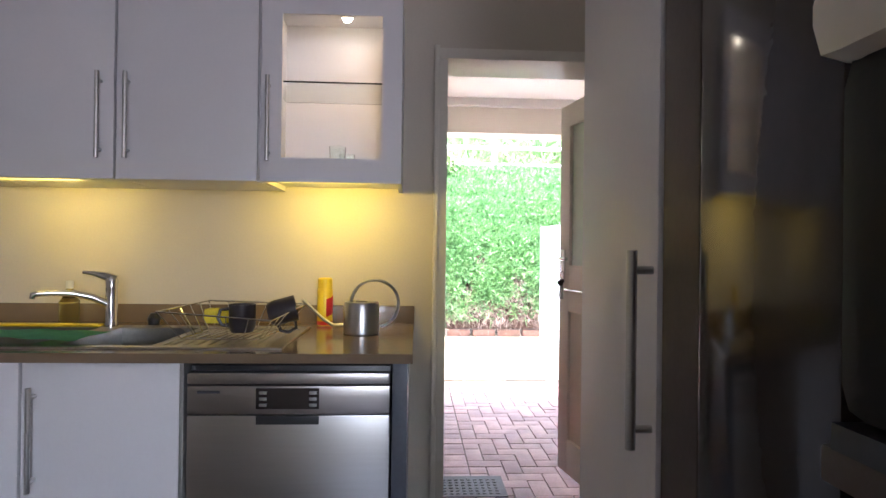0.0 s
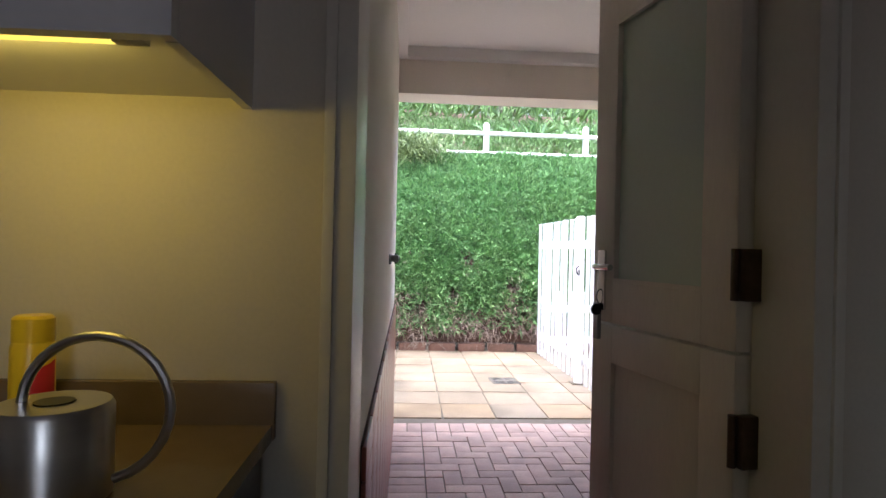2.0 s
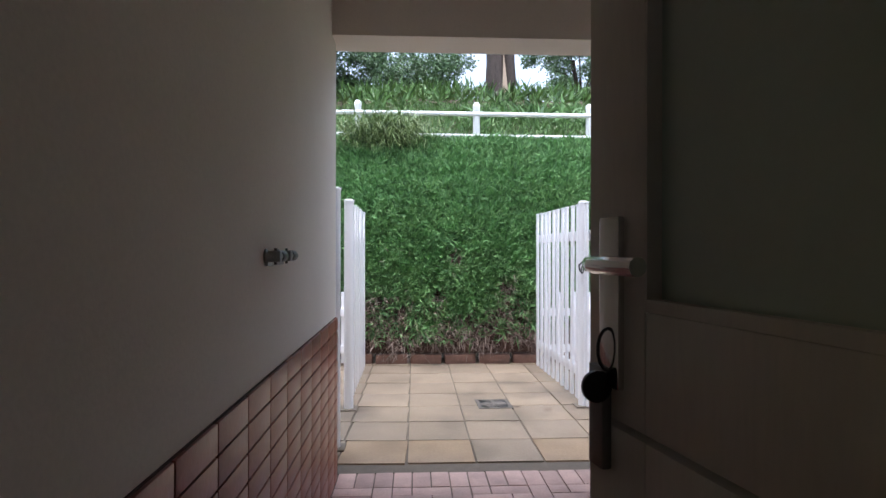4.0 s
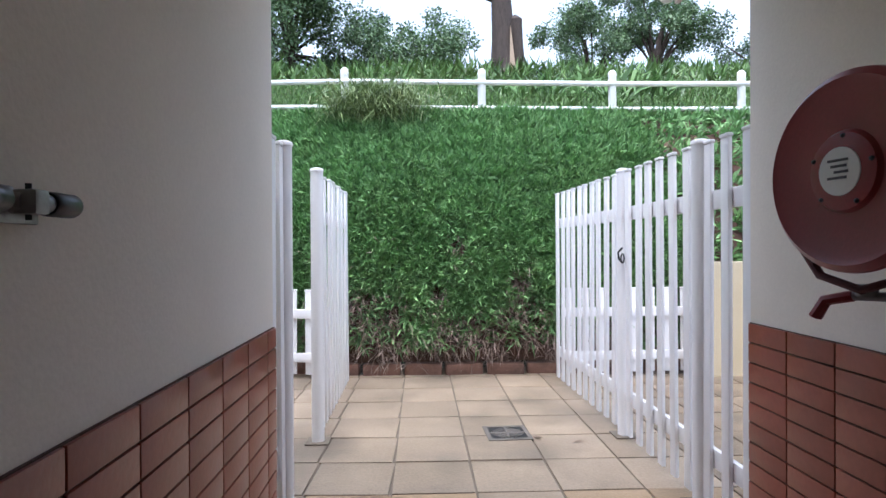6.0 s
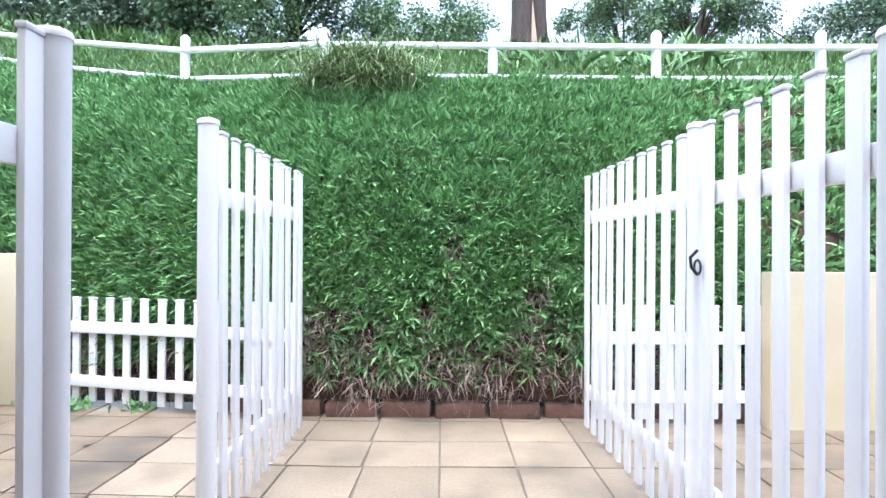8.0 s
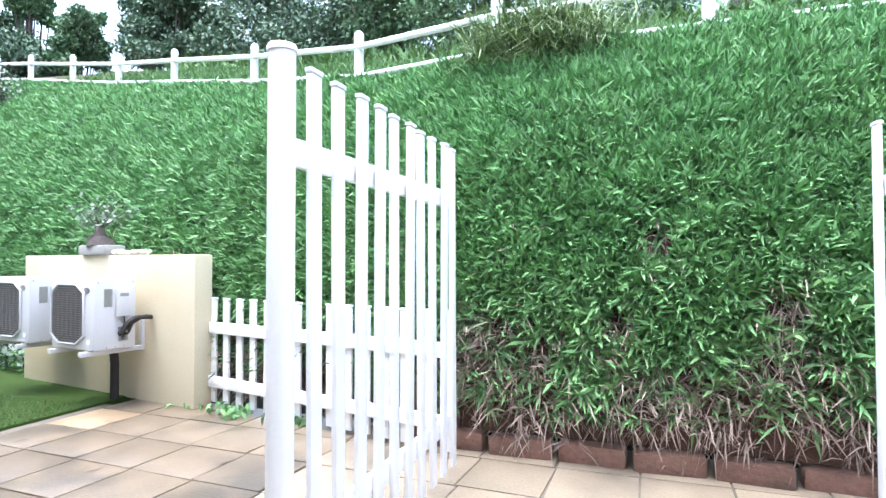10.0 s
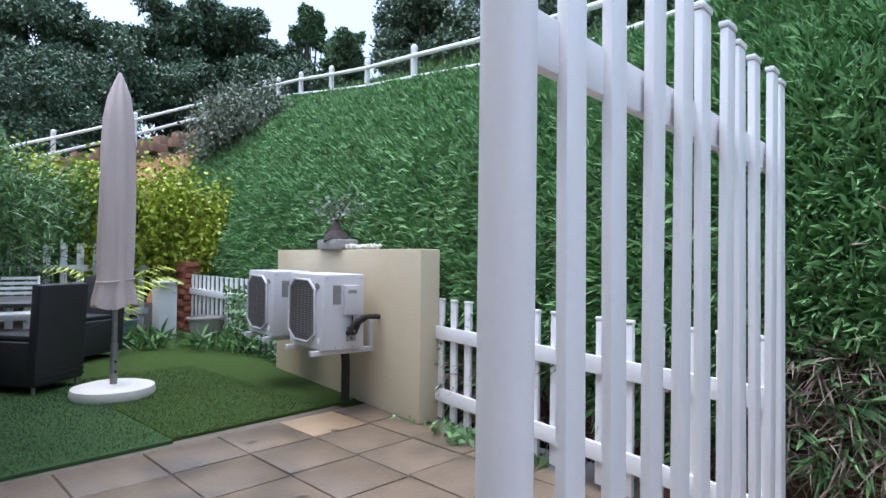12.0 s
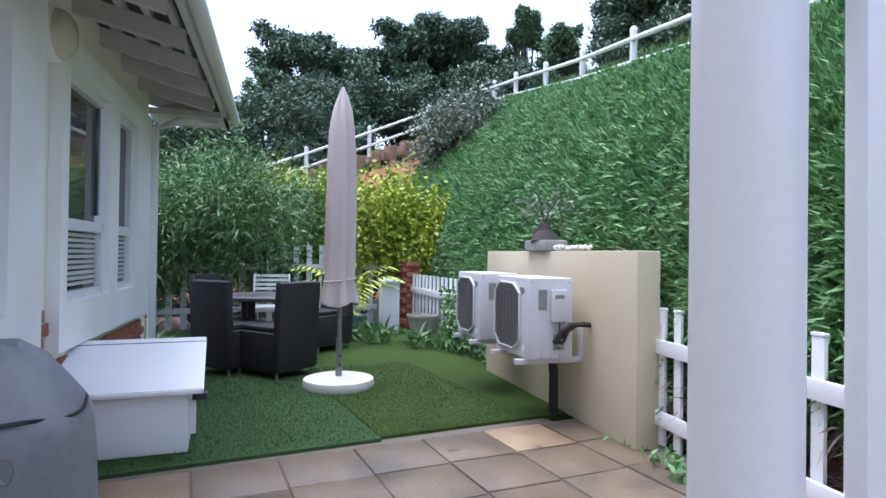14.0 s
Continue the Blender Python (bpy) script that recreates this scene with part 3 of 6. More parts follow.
# eaves
for k in range(11):
    x = 0.5 + 0.57 * k
    bm = box(BM(), x, x + 0.05, -0.66, 0.1, 2.83, 2.95)
    bmesh.ops.rotate(bm, verts=bm.verts, cent=(0, 0, 2.95), matrix=Matrix.Rotation(radians(14), 3, 'X'))
    part("rafter", bm, ROOF_BOARD, house, at=pose(0, 0, -0.22), smooth=False)
for k in range(5):
    y = -0.62 + 0.165 * k
    bm = box(BM(), 0.46, 6.6, y, y + 0.05, 2.953, 2.985)
    bmesh.ops.rotate(bm, verts=bm.verts, cent=(0, 0, 2.95), matrix=Matrix.Rotation(radians(14), 3, 'X'))
    part("batten", bm, ROOF_BOARD, house, at=pose(0, 0, -0.22), smooth=False)
bm = BM()
box(bm, 0.45, 6.65, -0.7, 4.5, 2.99, 3.03)
bmesh.ops.rotate(bm, verts=bm.verts, cent=(0, 0, 2.95), matrix=Matrix.Rotation(radians(14), 3, 'X'))
part("roof", bm, ROOF_DARK, house, "grey tiled roof", at=pose(0, 0, -0.22), smooth=False)
hpart("fascia", ROOF_BOARD, (0.45, 6.65, -0.7, -0.67, 2.5, 2.67))
bm = BM()
tube(bm, [(0.45 + 0.443 * k, -0.745, 2.6) for k in range(15)], 0.055, seg=12)
part("gutter", bm, WHITE_PVC, house, "white rounded gutter")
bm = BM()
tube(bm, [(6.14, -0.05, 0), (6.14, -0.05, 2.35), (6.2, -0.25, 2.46), (6.5, -0.72, 2.56)], 0.04, seg=12)
part("downpipe", bm, WHITE_PVC, house, "white downpipe")
hpart("barge_board", ROOF_BOARD, (6.1, 6.65, -0.7, 0.0, 2.5, 2.56))
# brick plinth of the facade
bm = BM()
box(bm, 0, 0.222, -0.02, 0, 0, 0.066, 0.004)
fb = mesh_of("brick", bm, RED_BRICK)
for j in range(12):
    for k in range(28):
        z = 0.02 + 0.076 * j
        x = 0.3 + 0.232 * k + (0.116 if j % 2 else 0)
        if 1.2 < x + 0.11 < 3.29 and z > 0.45 or 3.6 < x + 0.11 < 5.9 and z > 0.55 or x > 5.86 or z > 0.85:
            continue
        piece("brick", fb, house, pose(x, 0, z))
# oval wall lamp
lamp = thing("wall_lamp", pose(0.95 - LAMPX * math.cos(radians(HA)), 7.0 + LAMPX * math.sin(radians(HA)) + 0.03, 2.12, 0, 0, 180 - HA), "round cream bulkhead wall lamp, unlit", "wall lamp")
turn = Matrix.Rotation(radians(90), 4, 'X')
bm = BM()
lathe(bm, [(0.15, -0.03), (0.15, 0.03), (0.135, 0.05)], 36, (0, 0, 0), turn)
part("base", bm, HOUSE_WHITE, lamp)
bm = BM()
lathe(bm, [(0.13, 0.05), (0.12, 0.09), (0.08, 0.12), (0.02, 0.13)], 36, (0, 0, 0), turn)
part("shade", bm, mat("cream_lamp_glass", (0.6, 0.55, 0.42), 0.25, var=0.05, bump=0), lamp, "cream ribbed glass shade")
# roof corner with its gutter, right of the passage mouth
eave = thing("eaves", (0, 0, 0), "white rafters and gutter of the eaves beside the passage mouth", "eaves")
tagged(eave, kind="structure")
for k in range(4):
    y = 7.3 + 0.42 * k
    bm = box(BM(), 3.2, 4.6, y, y + 0.045, 2.8, 2.9)
    bmesh.ops.rotate(bm, verts=bm.verts, cent=(3.2, 0, 2.8), matrix=Matrix.Rotation(radians(-12), 3, 'Y'))
    part("rafter", bm, ROOF_BOARD, eave, smooth=False)
bm = box(BM(), 3.2, 4.6, 7.2, 8.62, 2.905, 2.95)
bmesh.ops.rotate(bm, verts=bm.verts, cent=(3.2, 0, 2.8), matrix=Matrix.Rotation(radians(-12), 3, 'Y'))
part("roof_boards", bm, ROOF_BOARD, eave, smooth=False)
bm = box(BM(), 3.3, 3.33, 7.2, 8.62, 2.72, 2.86)
part("fascia", bm, ROOF_BOARD, eave, smooth=False)
bm = BM()
tube(bm, [(3.26, 8.66 - 0.3 * k, 2.79) for k in range(6)], 0.055, seg=14)
part("gutter", bm, WHITE_PVC, eave, "white rounded gutter")
structure("ceiling_roof_void", ROOF_DARK, (-2.6, 3.12, -2.2, 7.0, 2.82, 2.86), label="dark roof void cover", category="ceiling")

# low wall seen beyond the gate
structure("wall_low_right", WALL_STAINED, (4.2, 5.7, 10.3, 10.42, G, 0.92), label="low cream stained wall", category="wall")

# ---- lawn ----
bm = BM()
box(bm, -8.0, -2.3, 9.47, 12.2, G - 0.04, G + 0.012, 0.004)
solid("lawn", bm, TURF, "dark green artificial turf", "lawn", kind="structure")
bm = BM()
box(bm, -8.0, -2.26, 7.0, 9.46, G - 0.04, G + 0.012, 0.004)
solid("lawn", bm, TURF_PALE, "slightly paler strip of artificial turf", "lawn", kind="structure")

# ---- AC wall and units ----
acw = thing("utility_wall", pose(-1.45, 10.79, G, 0, 0, 171), "freestanding cream rendered wall with rusty stains", "garden wall")
bm = BM()
box(bm, 0, 2.5, -0.17, 0, 0, 1.215, 0.012)
part("wall_body", bm, WALL_STAINED, acw)


def ac_unit(x, label):
    """Local x along the wall away from the passage, local y positive towards the lawn."""
    u = thing("air_conditioner", acw.matrix_basis @ pose(x, 0.12, 0.47), label, "air conditioner", "outdoor air conditioner units")
    w, d, h = 0.58, 0.34, 0.555
    bm = BM()
    box(bm, 0, w, 0, d, 0, h, 0.018)
    part("case", bm, AC_CASE, u)
    bm = BM()
    cx, cz, r = 0.345, h / 2, 0.205
    oct_ = [(cx + 1.08 * r * sx * (0.55 if k in (0, 3) else 1.0), cz + 1.12 * r * sz * (1.0 if k in (0, 3) else 0.72)) for sx, sz, ks in ((1, 1, (0, 1)), (1, -1, (1, 0)), (-1, -1, (0, 1)), (-1, 1, (1, 0))) for k in ks]
    lo_ = [bm.verts.new((x_, d + 0.001, z_)) for x_, z_ in oct_]
    hi_ = [bm.verts.new((x_, d + 0.007, z_)) for x_, z_ in oct_]
    bm.faces.new(lo_)
    bm.faces.new(hi_[::-1])
    for k in range(8):
        bm.faces.new((lo_[k], lo_[(k + 1) % 8], hi_[(k + 1) % 8], hi_[k]))
    part("grille_back", bm, AC_DARK, u)
    bm = BM()
    for k in range(26):
        zz = cz - 1.08 * r + 2.16 * r * k / 25
        hw = 1.06 * r * min(1.0, 0.6 + (1.12 * r - abs(zz - cz)) / (0.4 * r) * 0.4)
        rod(bm, (cx - hw, d + 0.014, zz), (cx + hw, d + 0.014, zz), 0.0026, seg=5)
    for k in range(7):
        xx = cx - 0.9 * r + 1.8 * r * k / 6
        rod(bm, (xx, d + 0.012, cz - 0.85 * r), (xx, d + 0.012, cz + 0.85 * r), 0.003, seg=5)
    part("grille", bm, WIRE, u, "brown-grey wire fan guard")
    bm = BM()
    tube(bm, [(x_, d + 0.008, z_) for x_, z_ in oct_], 0.011, seg=6, closed=True)
    part("fan_ring", bm, AC_CASE, u)
    bm = BM()
    lathe(bm, [(0.03, 0), (0.03, 0.003)], 20, (0.1, d + 0.001, h - 0.09), Matrix.Rotation(radians(-90), 4, 'X') @ Matrix.Diagonal((1.4, 0.8, 1, 1)))
    part("badge", bm, GREY_METAL, u, "small grey oval badge")
    bm = BM()
    box(bm, -0.03, 0.0, 0.06, 0.18, h - 0.3, h - 0.08, 0.008)
    part("valve_cover", bm, AC_CASE, u)
    bm = BM()
    box(bm, -0.032, -0.03, 0.085, 0.155, h - 0.14, h - 0.115)
    box(bm, -0.0025, 0.0, 0.2, 0.265, h - 0.22, h - 0.08)
    part("label_plate", bm, GREY_METAL, u, "grey printed plate", smooth=False)
    bm = BM()
    box(bm, -0.006, 0.0, 0.07, 0.15, 0.06, 0.17, 0.003)
    part("valve_plate", bm, GREY_METAL, u, "dull metal valve plate")
    for z_ in (0.085, 0.14):
        bm = BM()
        lathe(bm, [(0.016, 0), (0.016, 0.03), (0.011, 0.034), (0.011, 0.05)], 6, (-0.006, 0.11, z_), Matrix.Rotation(radians(-90), 4, 'Y'))
        part("valve", bm, GREY_METAL, u)
    bm = BM()
    tube(bm, [(-0.03, 0.12, h - 0.3), (-0.035, 0.12, h - 0.36), (-0.025, 0.125, h - 0.41), (-0.012, 0.12, 0.16)], 0.006, seg=8)
    part("cable", bm, BLACK, u, "thin black cable")
    bm = BM()
    lathe(bm, [(0.022, 0), (0.022, 0.002)], 22, (0.07, d + 0.001, 0.07), Matrix.Rotation(radians(-90), 4, 'X'))
    part("sticker", bm, LABEL_WHITE, u, "round pale sticker")
    for k_ in range(5):
        part("screw", lathe(BM(), [(0.006, 0), (0.004, 0.003)], 8, (0.0, 0.03 + 0.07 * k_, h - 0.03 if k_ % 4 == 0 else 0.02), Matrix.Rotation(radians(-90), 4, 'Y')), GREY_METAL, u)
    for y in (0.1, 0.14):
        bm = BM()
        tube(bm, [(-0.005, y, 0.12), (-0.04, y, 0.13), (-0.06, y - 0.02, 0.2), (-0.07, y - 0.08, 0.24), (-0.06, -0.05, 0.24), (-0.02, -0.118, 0.23)], 0.019, seg=10)
        part("pipe", bm, LAGGING, u, "black foam-lagged pipe")
    for x2 in (0.06, w - 0.1):
        bm = box(BM(), x2, x2 + 0.04, -0.12, d + 0.06, -0.04, -0.004, 0.003)
        box(bm, x2, x2 + 0.04, -0.12, -0.09, -0.045, 0.2, 0.003)
        part("bracket", bm, AC_CASE, u, "white steel wall bracket")
    return u


ac_unit(0.55, "off-white outdoor air conditioner on a wall bracket")
ac_unit(1.47, "off-white outdoor air conditioner with a round fan guard")
bm = BM()
tube(bm, [(0.86, 0.1, 0), (0.86, 0.1, 0.3), (0.85, 0.12, 0.44)], 0.035, seg=12)
solid("drain_pipe", bm, LAGGING, "dark lagged drain pipe standing on the turf", "pipe", at=acw.matrix_basis)
# bonsai and pebbles on the wall
bon = thing("bonsai", acw.matrix_basis @ pose(1.33, -0.06, 1.215), "bonsai with a swollen trunk in a shallow grey pot", "bonsai")
bm = BM()
box(bm, -0.2, 0.2, -0.1, 0.1, 0, 0.09, 0.02)
part("pot", bm, STONE_POT, bon)
bm = BM()
lathe(bm, [(0.12, 0.08), (0.1, 0.13), (0.055, 0.17), (0.045, 0.22), (0.02, 0.27)], 14, (0, 0, 0), Matrix.Rotation(radians(9), 4, 'Y'))
lathe(bm, [(0.05, 0.08), (0.045, 0.15), (0.02, 0.19)], 12, (0.09, 0.03, 0))
part("trunk", bm, BARK, bon)
rng = np.random.default_rng(5)
pl = rng.normal(size=(240, 3)) * (0.14, 0.1, 0.07) + (0.02, 0, 0.36)
new_me = raw_mesh("foliage", leaves(pl, np.tile((0, 0, 0.5), (240, 1)), 0.045, 0.012, rng), 4, GREY_LEAF)
fo = new("foliage", new_me)
fo.parent = bon
bm = BM()
for k in range(7):
    e = (random.uniform(-0.13, 0.15), random.uniform(-0.08, 0.08), random.uniform(0.3, 0.42))
    rod(bm, (0.03, 0, 0.24), e, 0.006, 0.002, 5)
part("twigs", bm, BARK, bon)
bm = BM()
rr = random.Random(3)
for k in range(70):
    bmesh.ops.create_icosphere(bm, subdivisions=1, radius=rr.uniform(0.012, 0.02), matrix=Matrix.Translation((0.7 + rr.random() * 0.42, -0.07 + rr.uniform(-0.05, 0.05), 1.228 + rr.random() * 0.022)))
solid("pebbles", bm, PEBBLE, "heap of white pebbles on the wall top", "pebbles", kind="stuff", at=acw.matrix_basis)

# ---- kitchen things ----
def bar_handle(parent, a, b, out, r=0.006):
    """A bar handle between a and b, standing off its door by the vector out."""
    a, b, out = Vector(a), Vector(b), Vector(out)
    bm = BM()
    rod(bm, a + out, b + out, r * 1.25, seg=12)
    for f in (0.1, 0.9):
        p = a + (b - a) * f
        rod(bm, p, p + out, r, seg=10)
    return part("handle", bm, STEEL, parent, "brushed steel bar handle")


UC = "white wall cabinets over the worktop"
for x0, x1, hx in ((-1.2, -0.705, -0.75), (-0.7, -0.205, -0.25), (-0.2, 0.293, -0.155)):
    c = thing("wall_cabinet", (x0, 3.5, 1.435), "white satin wall cabinet with a bar handle", "cabinet", UC)
    w = x1 - x0
    bm = BM()
    box(bm, 0, w, -0.325, 0, 0.0, 0.7, 0.002)
    part("body", bm, CABINET, c)
    bm = BM()
    box(bm, 0.002, w - 0.002, -0.35, -0.328, 0, 0.7, 0.003)
    d = part("door", bm, CABINET, c)
    bar_handle(d, (hx - x0, -0.35, 0.07), (hx - x0, -0.35, 0.37), (0, -0.03, 0))
# glazed cabinet with its light
c = thing("wall_cabinet", (0.3, 3.5, 1.435), "white wall cabinet with a lit glass door", "cabinet", UC)
w = 0.502
for nm, b in (("side_panel", (0, 0.016, -0.325, 0, 0, 0.7)), ("side_panel", (w - 0.016, w, -0.325, 0, 0, 0.7)), ("bottom_panel", (0.016, w - 0.016, -0.325, 0, 0.018, 0.032)), ("top_panel", (0.016, w - 0.016, -0.325, 0, 0.684, 0.7)), ("back_panel", (0.016, w - 0.016, -0.012, 0, 0.032, 0.684))):
    part(nm, box(BM(), *b), CABINET, c, smooth=False)
gd = part("door", box(BM(), 0.002, 0.075, -0.35, -0.328, 0, 0.7), CABINET, c, smooth=False)
for nm, b in (("stile", (0.43, w, -0.35, -0.328, 0, 0.7)), ("rail", (0.075, 0.43, -0.35, -0.328, 0, 0.086)), ("rail", (0.075, 0.43, -0.35, -0.328, 0.6, 0.7))):
    part(nm, box(BM(), *b), CABINET, gd, smooth=False)
bar_handle(gd, (0.032, -0.35, 0.07), (0.032, -0.35, 0.37), (0, -0.03, 0))
bm = BM()
box(bm, 0.07, 0.435, -0.341, -0.338, 0.08, 0.605)
gp = part("pane", bm, PANE, gd, "clear glass pane", smooth=False)
gp.visible_shadow = False
bm = BM()
box(bm, 0.018, w - 0.018, -0.31, -0.014, 0.365, 0.371)
gs = part("glass_shelf", bm, SHELF_GLASS, c, smooth=False)
gs.visible_shadow = False
bm = BM()
lathe(bm, [(0.03, 0.0), (0.032, 0.012)], 24, (0.285, -0.19, 0.668))
part("spot_ring", bm, CHROME, c)
bm = BM()
lathe(bm, [(0.012, -0.022), (0.02, -0.01), (0.021, 0.006)], 20, (0.285, -0.19, 0.661))
part("spot_bulb", bm, SPOT, c, "lit warm spot bulb")
for x in (0.26, -0.75):
    ls = thing("light_strip", (x + 0.1, 3.187, 1.446), "lit yellow strip lamp under the wall cabinet", "lamp")
    bm = BM()
    box(bm, 0, 0.36, -0.009, 0.009, -0.009, 0.0)
    part("diffuser", bm, STRIP, ls, smooth=False)
    part("end_cap", box(BM(), 0.361, 0.4, -0.01, 0.01, -0.011, 0.003, 0.003), LABEL_WHITE, ls)


def tumbler(at, r, h, name, label):
    g = thing(name, at, label, "glass", "glasses in the lit cabinet")
    bm = BM()
    lathe(bm, [(r * 0.8, 0), (r, h), (r * 0.93, h), (r * 0.74, 0.008)], 24)
    o = part("bowl", bm, SHELF_GLASS, g)
    o.visible_shadow = False


tumbler((0.555, 3.3, 1.468), 0.032, 0.12, "tumbler", "tall clear glass tumbler on the cabinet floor")
tumbler((0.585, 3.36, 1.468), 0.03, 0.1, "tumbler", "clear glass tumbler on the cabinet floor")
tumbler((0.69, 3.3, 1.468), 0.042, 0.07, "glass_bowl", "small round clear glass bowl")

bm = BM()
for b in ((-2.39, -0.79, 2.76, 3.478), (-0.79, 0.45, 2.76, 2.84), (-0.79, 0.45, 3.32, 3.478), (0.45, 0.853, 2.76, 3.478)):
    box(bm, *b, 0.864, 0.892)
bmesh.ops.remove_doubles(bm, verts=bm.verts, dist=0.0005)
solid("worktop", bm, WORKTOP, "beige polished stone worktop", "worktop", smooth=False)
bm = BM()
box(bm, -2.39, 0.856, 3.48, 3.499, 0.864, 0.964, 0.003)
solid("upstand", bm, WORKTOP, "beige stone upstand behind the worktop", "upstand")
BC = "white base cabinets"
for x0, x1, hx in ((-1.2, -0.745, -0.8), (-0.74, -0.285, -0.345), (-0.28, 0.172, -0.24)):
    c = thing("base_cabinet", (x0, 2.8, 0), "white satin base cabinet with a bar handle", "cabinet", BC)
    w = x1 - x0
    bm = BM()
    box(bm, 0, w, 0.022, 0.68, 0.1, 0.68, 0.002)
    part("body", bm, CABINET, c)
    bm = BM()
    box(bm, 0.002, w - 0.002, 0, 0.02, 0.1, 0.862, 0.003)
    d = part("door", bm, CABINET, c)
    bar_handle(d, (hx - x0, 0, 0.49), (hx - x0, 0, 0.79), (0, -0.03, 0))
    bm = BM()
    box(bm, 0, w, 0.06, 0.08, 0, 0.098)
    part("plinth", bm, CABINET, c, smooth=False)
bm = BM()
box(bm, 0.174, 0.186, 2.79, 3.47, 0, 0.863, 0.002)
solid("end_panel", bm, GREY_METAL, "grey panel beside the dishwasher", "panel")
bm = BM()
box(bm, 0.793, 0.838, 2.79, 3.47, 0, 0.863, 0.002)
solid("end_panel", bm, mat("dark_blue_grey_panel", (0.1, 0.11, 0.14), 0.4), "dark grey end panel beside the dishwasher", "panel")
dw = thing("dishwasher", (0.192, 2.8, 0), "stainless steel dishwasher with a black display", "dishwasher")
bm = BM()
box(bm, 0.0, 0.594, 0.03, 0.6, 0.05, 0.845, 0.003)
part("body", bm, BLACK, dw)
bm = BM()
box(bm, 0.0, 0.594, -0.004, 0.035, 0.795, 0.829, 0.006)
part("top_trim", bm, STEEL_H, dw)
bm = BM()
box(bm, 0.0, 0.594, 0.0, 0.03, 0.705, 0.79, 0.004)
cp = part("control_panel", bm, STEEL_H, dw)
bm = BM()
box(bm, 0.2, 0.385, -0.003, 0.0, 0.722, 0.784, 0.001)
disp = part("display", bm, BLACK_GLASS, cp, "black glass display")
bm = BM()
for x in (0.21, 0.356):
    for k in range(3):
        z = 0.73 + 0.018 * k
        box(bm, x, x + 0.022, -0.006, -0.003, z, z + 0.009, 0.001)
part("buttons", bm, STEEL, cp, "row of steel buttons")
bm = BM()
box(bm, 0.03, 0.095, -0.0015, 0.0, 0.768, 0.775)
part("lettering", bm, INK, cp, "illegible dark lettering", smooth=False)
bm = BM()
box(bm, 0.0, 0.594, 0.0, 0.03, 0.12, 0.703, 0.004)
part("door", bm, STEEL, dw)
bm = BM()
box(bm, 0.2, 0.385, -0.002, 0.01, 0.676, 0.702, 0.002)
part("grip_recess", bm, BLACK, dw)
bm = BM()
box(bm, 0.0, 0.594, 0.05, 0.07, 0.0, 0.115)
part("plinth", bm, BLACK, dw, smooth=False)

# sink with tap
sk = thing("sink", (0, 0, 0.892), "inset stainless steel double sink with drainer", "sink")


def bowl(bm, x0, x1, y0, y1, depth, t=0.004):
    box(bm, x0, x1, y0, y1, -depth, -depth + t)
    for b in ((x0, x0 + t, y0, y1), (x1 - t, x1, y0, y1), (x0, x1, y0, y0 + t), (x0, x1, y1 - t, y1)):
        box(bm, *b, -depth, 0.006)


bm = BM()
for b in ((-0.8, 0.46, 2.83, 2.87), (-0.8, 0.455, 3.26, 3.33), (-0.8, -0.76, 2.87, 3.26), (-0.3, -0.22, 2.87, 3.26), (0.06, 0.09, 2.87, 3.26), (0.435, 0.455, 2.87, 3.26)):
    box(bm, *b, 0.0, 0.006)
part("rim", bm, STEEL_H, sk, smooth=False)
STEEL_BOWL = mat("satin_steel_bowl", (0.5, 0.49, 0.48), 0.3, 1.0)
for b, dp in (((-0.765, -0.295, 2.865, 3.265), 0.16), ((-0.225, 0.065, 2.865, 3.265), 0.13)):
    bm = BM()
    bowl(bm, *b, dp)
    part("bowl", bm, STEEL_BOWL, sk, smooth=False)
bm = BM()
box(bm, 0.09, 0.435, 2.87, 3.26, -0.008, 0.001)
drainer = part("drainer", bm, STEEL_H, sk)
for k in range(9):
    x = 0.11 + 0.036 * k
    part("ridge", rod(BM(), (x, 2.89, 0.001), (x, 3.24, 0.001), 0.005, seg=8), STEEL_H, drainer)
tap = thing("tap", (-0.278, 3.295, 0.898), "chrome single-lever mixer tap", "tap")
tap.scale = (0.86, 0.86, 0.88)
bm = BM()
lathe(bm, [(0.03, 0), (0.03, 0.01), (0.025, 0.02), (0.024, 0.16), (0.026, 0.2), (0.02, 0.212)], 24)
part("column", bm, CHROME, tap)
bm = BM()
tube(bm, [(-0.01, -0.008, 0.095), (-0.06, -0.035, 0.125), (-0.12, -0.065, 0.143), (-0.19, -0.1, 0.148), (-0.235, -0.122, 0.146), (-0.25, -0.13, 0.14), (-0.252, -0.131, 0.125)], [0.017, 0.016, 0.014, 0.013, 0.013, 0.013, 0.012], seg=12)
part("spout", bm, CHROME, tap)
bm = BM()
tube(bm, [(0.012, 0.004, 0.195), (-0.02, -0.008, 0.214), (-0.06, -0.026, 0.226), (-0.1, -0.044, 0.232)], [0.024, 0.019, 0.011, 0.007], seg=10)
part("lever", bm, CHROME, tap)

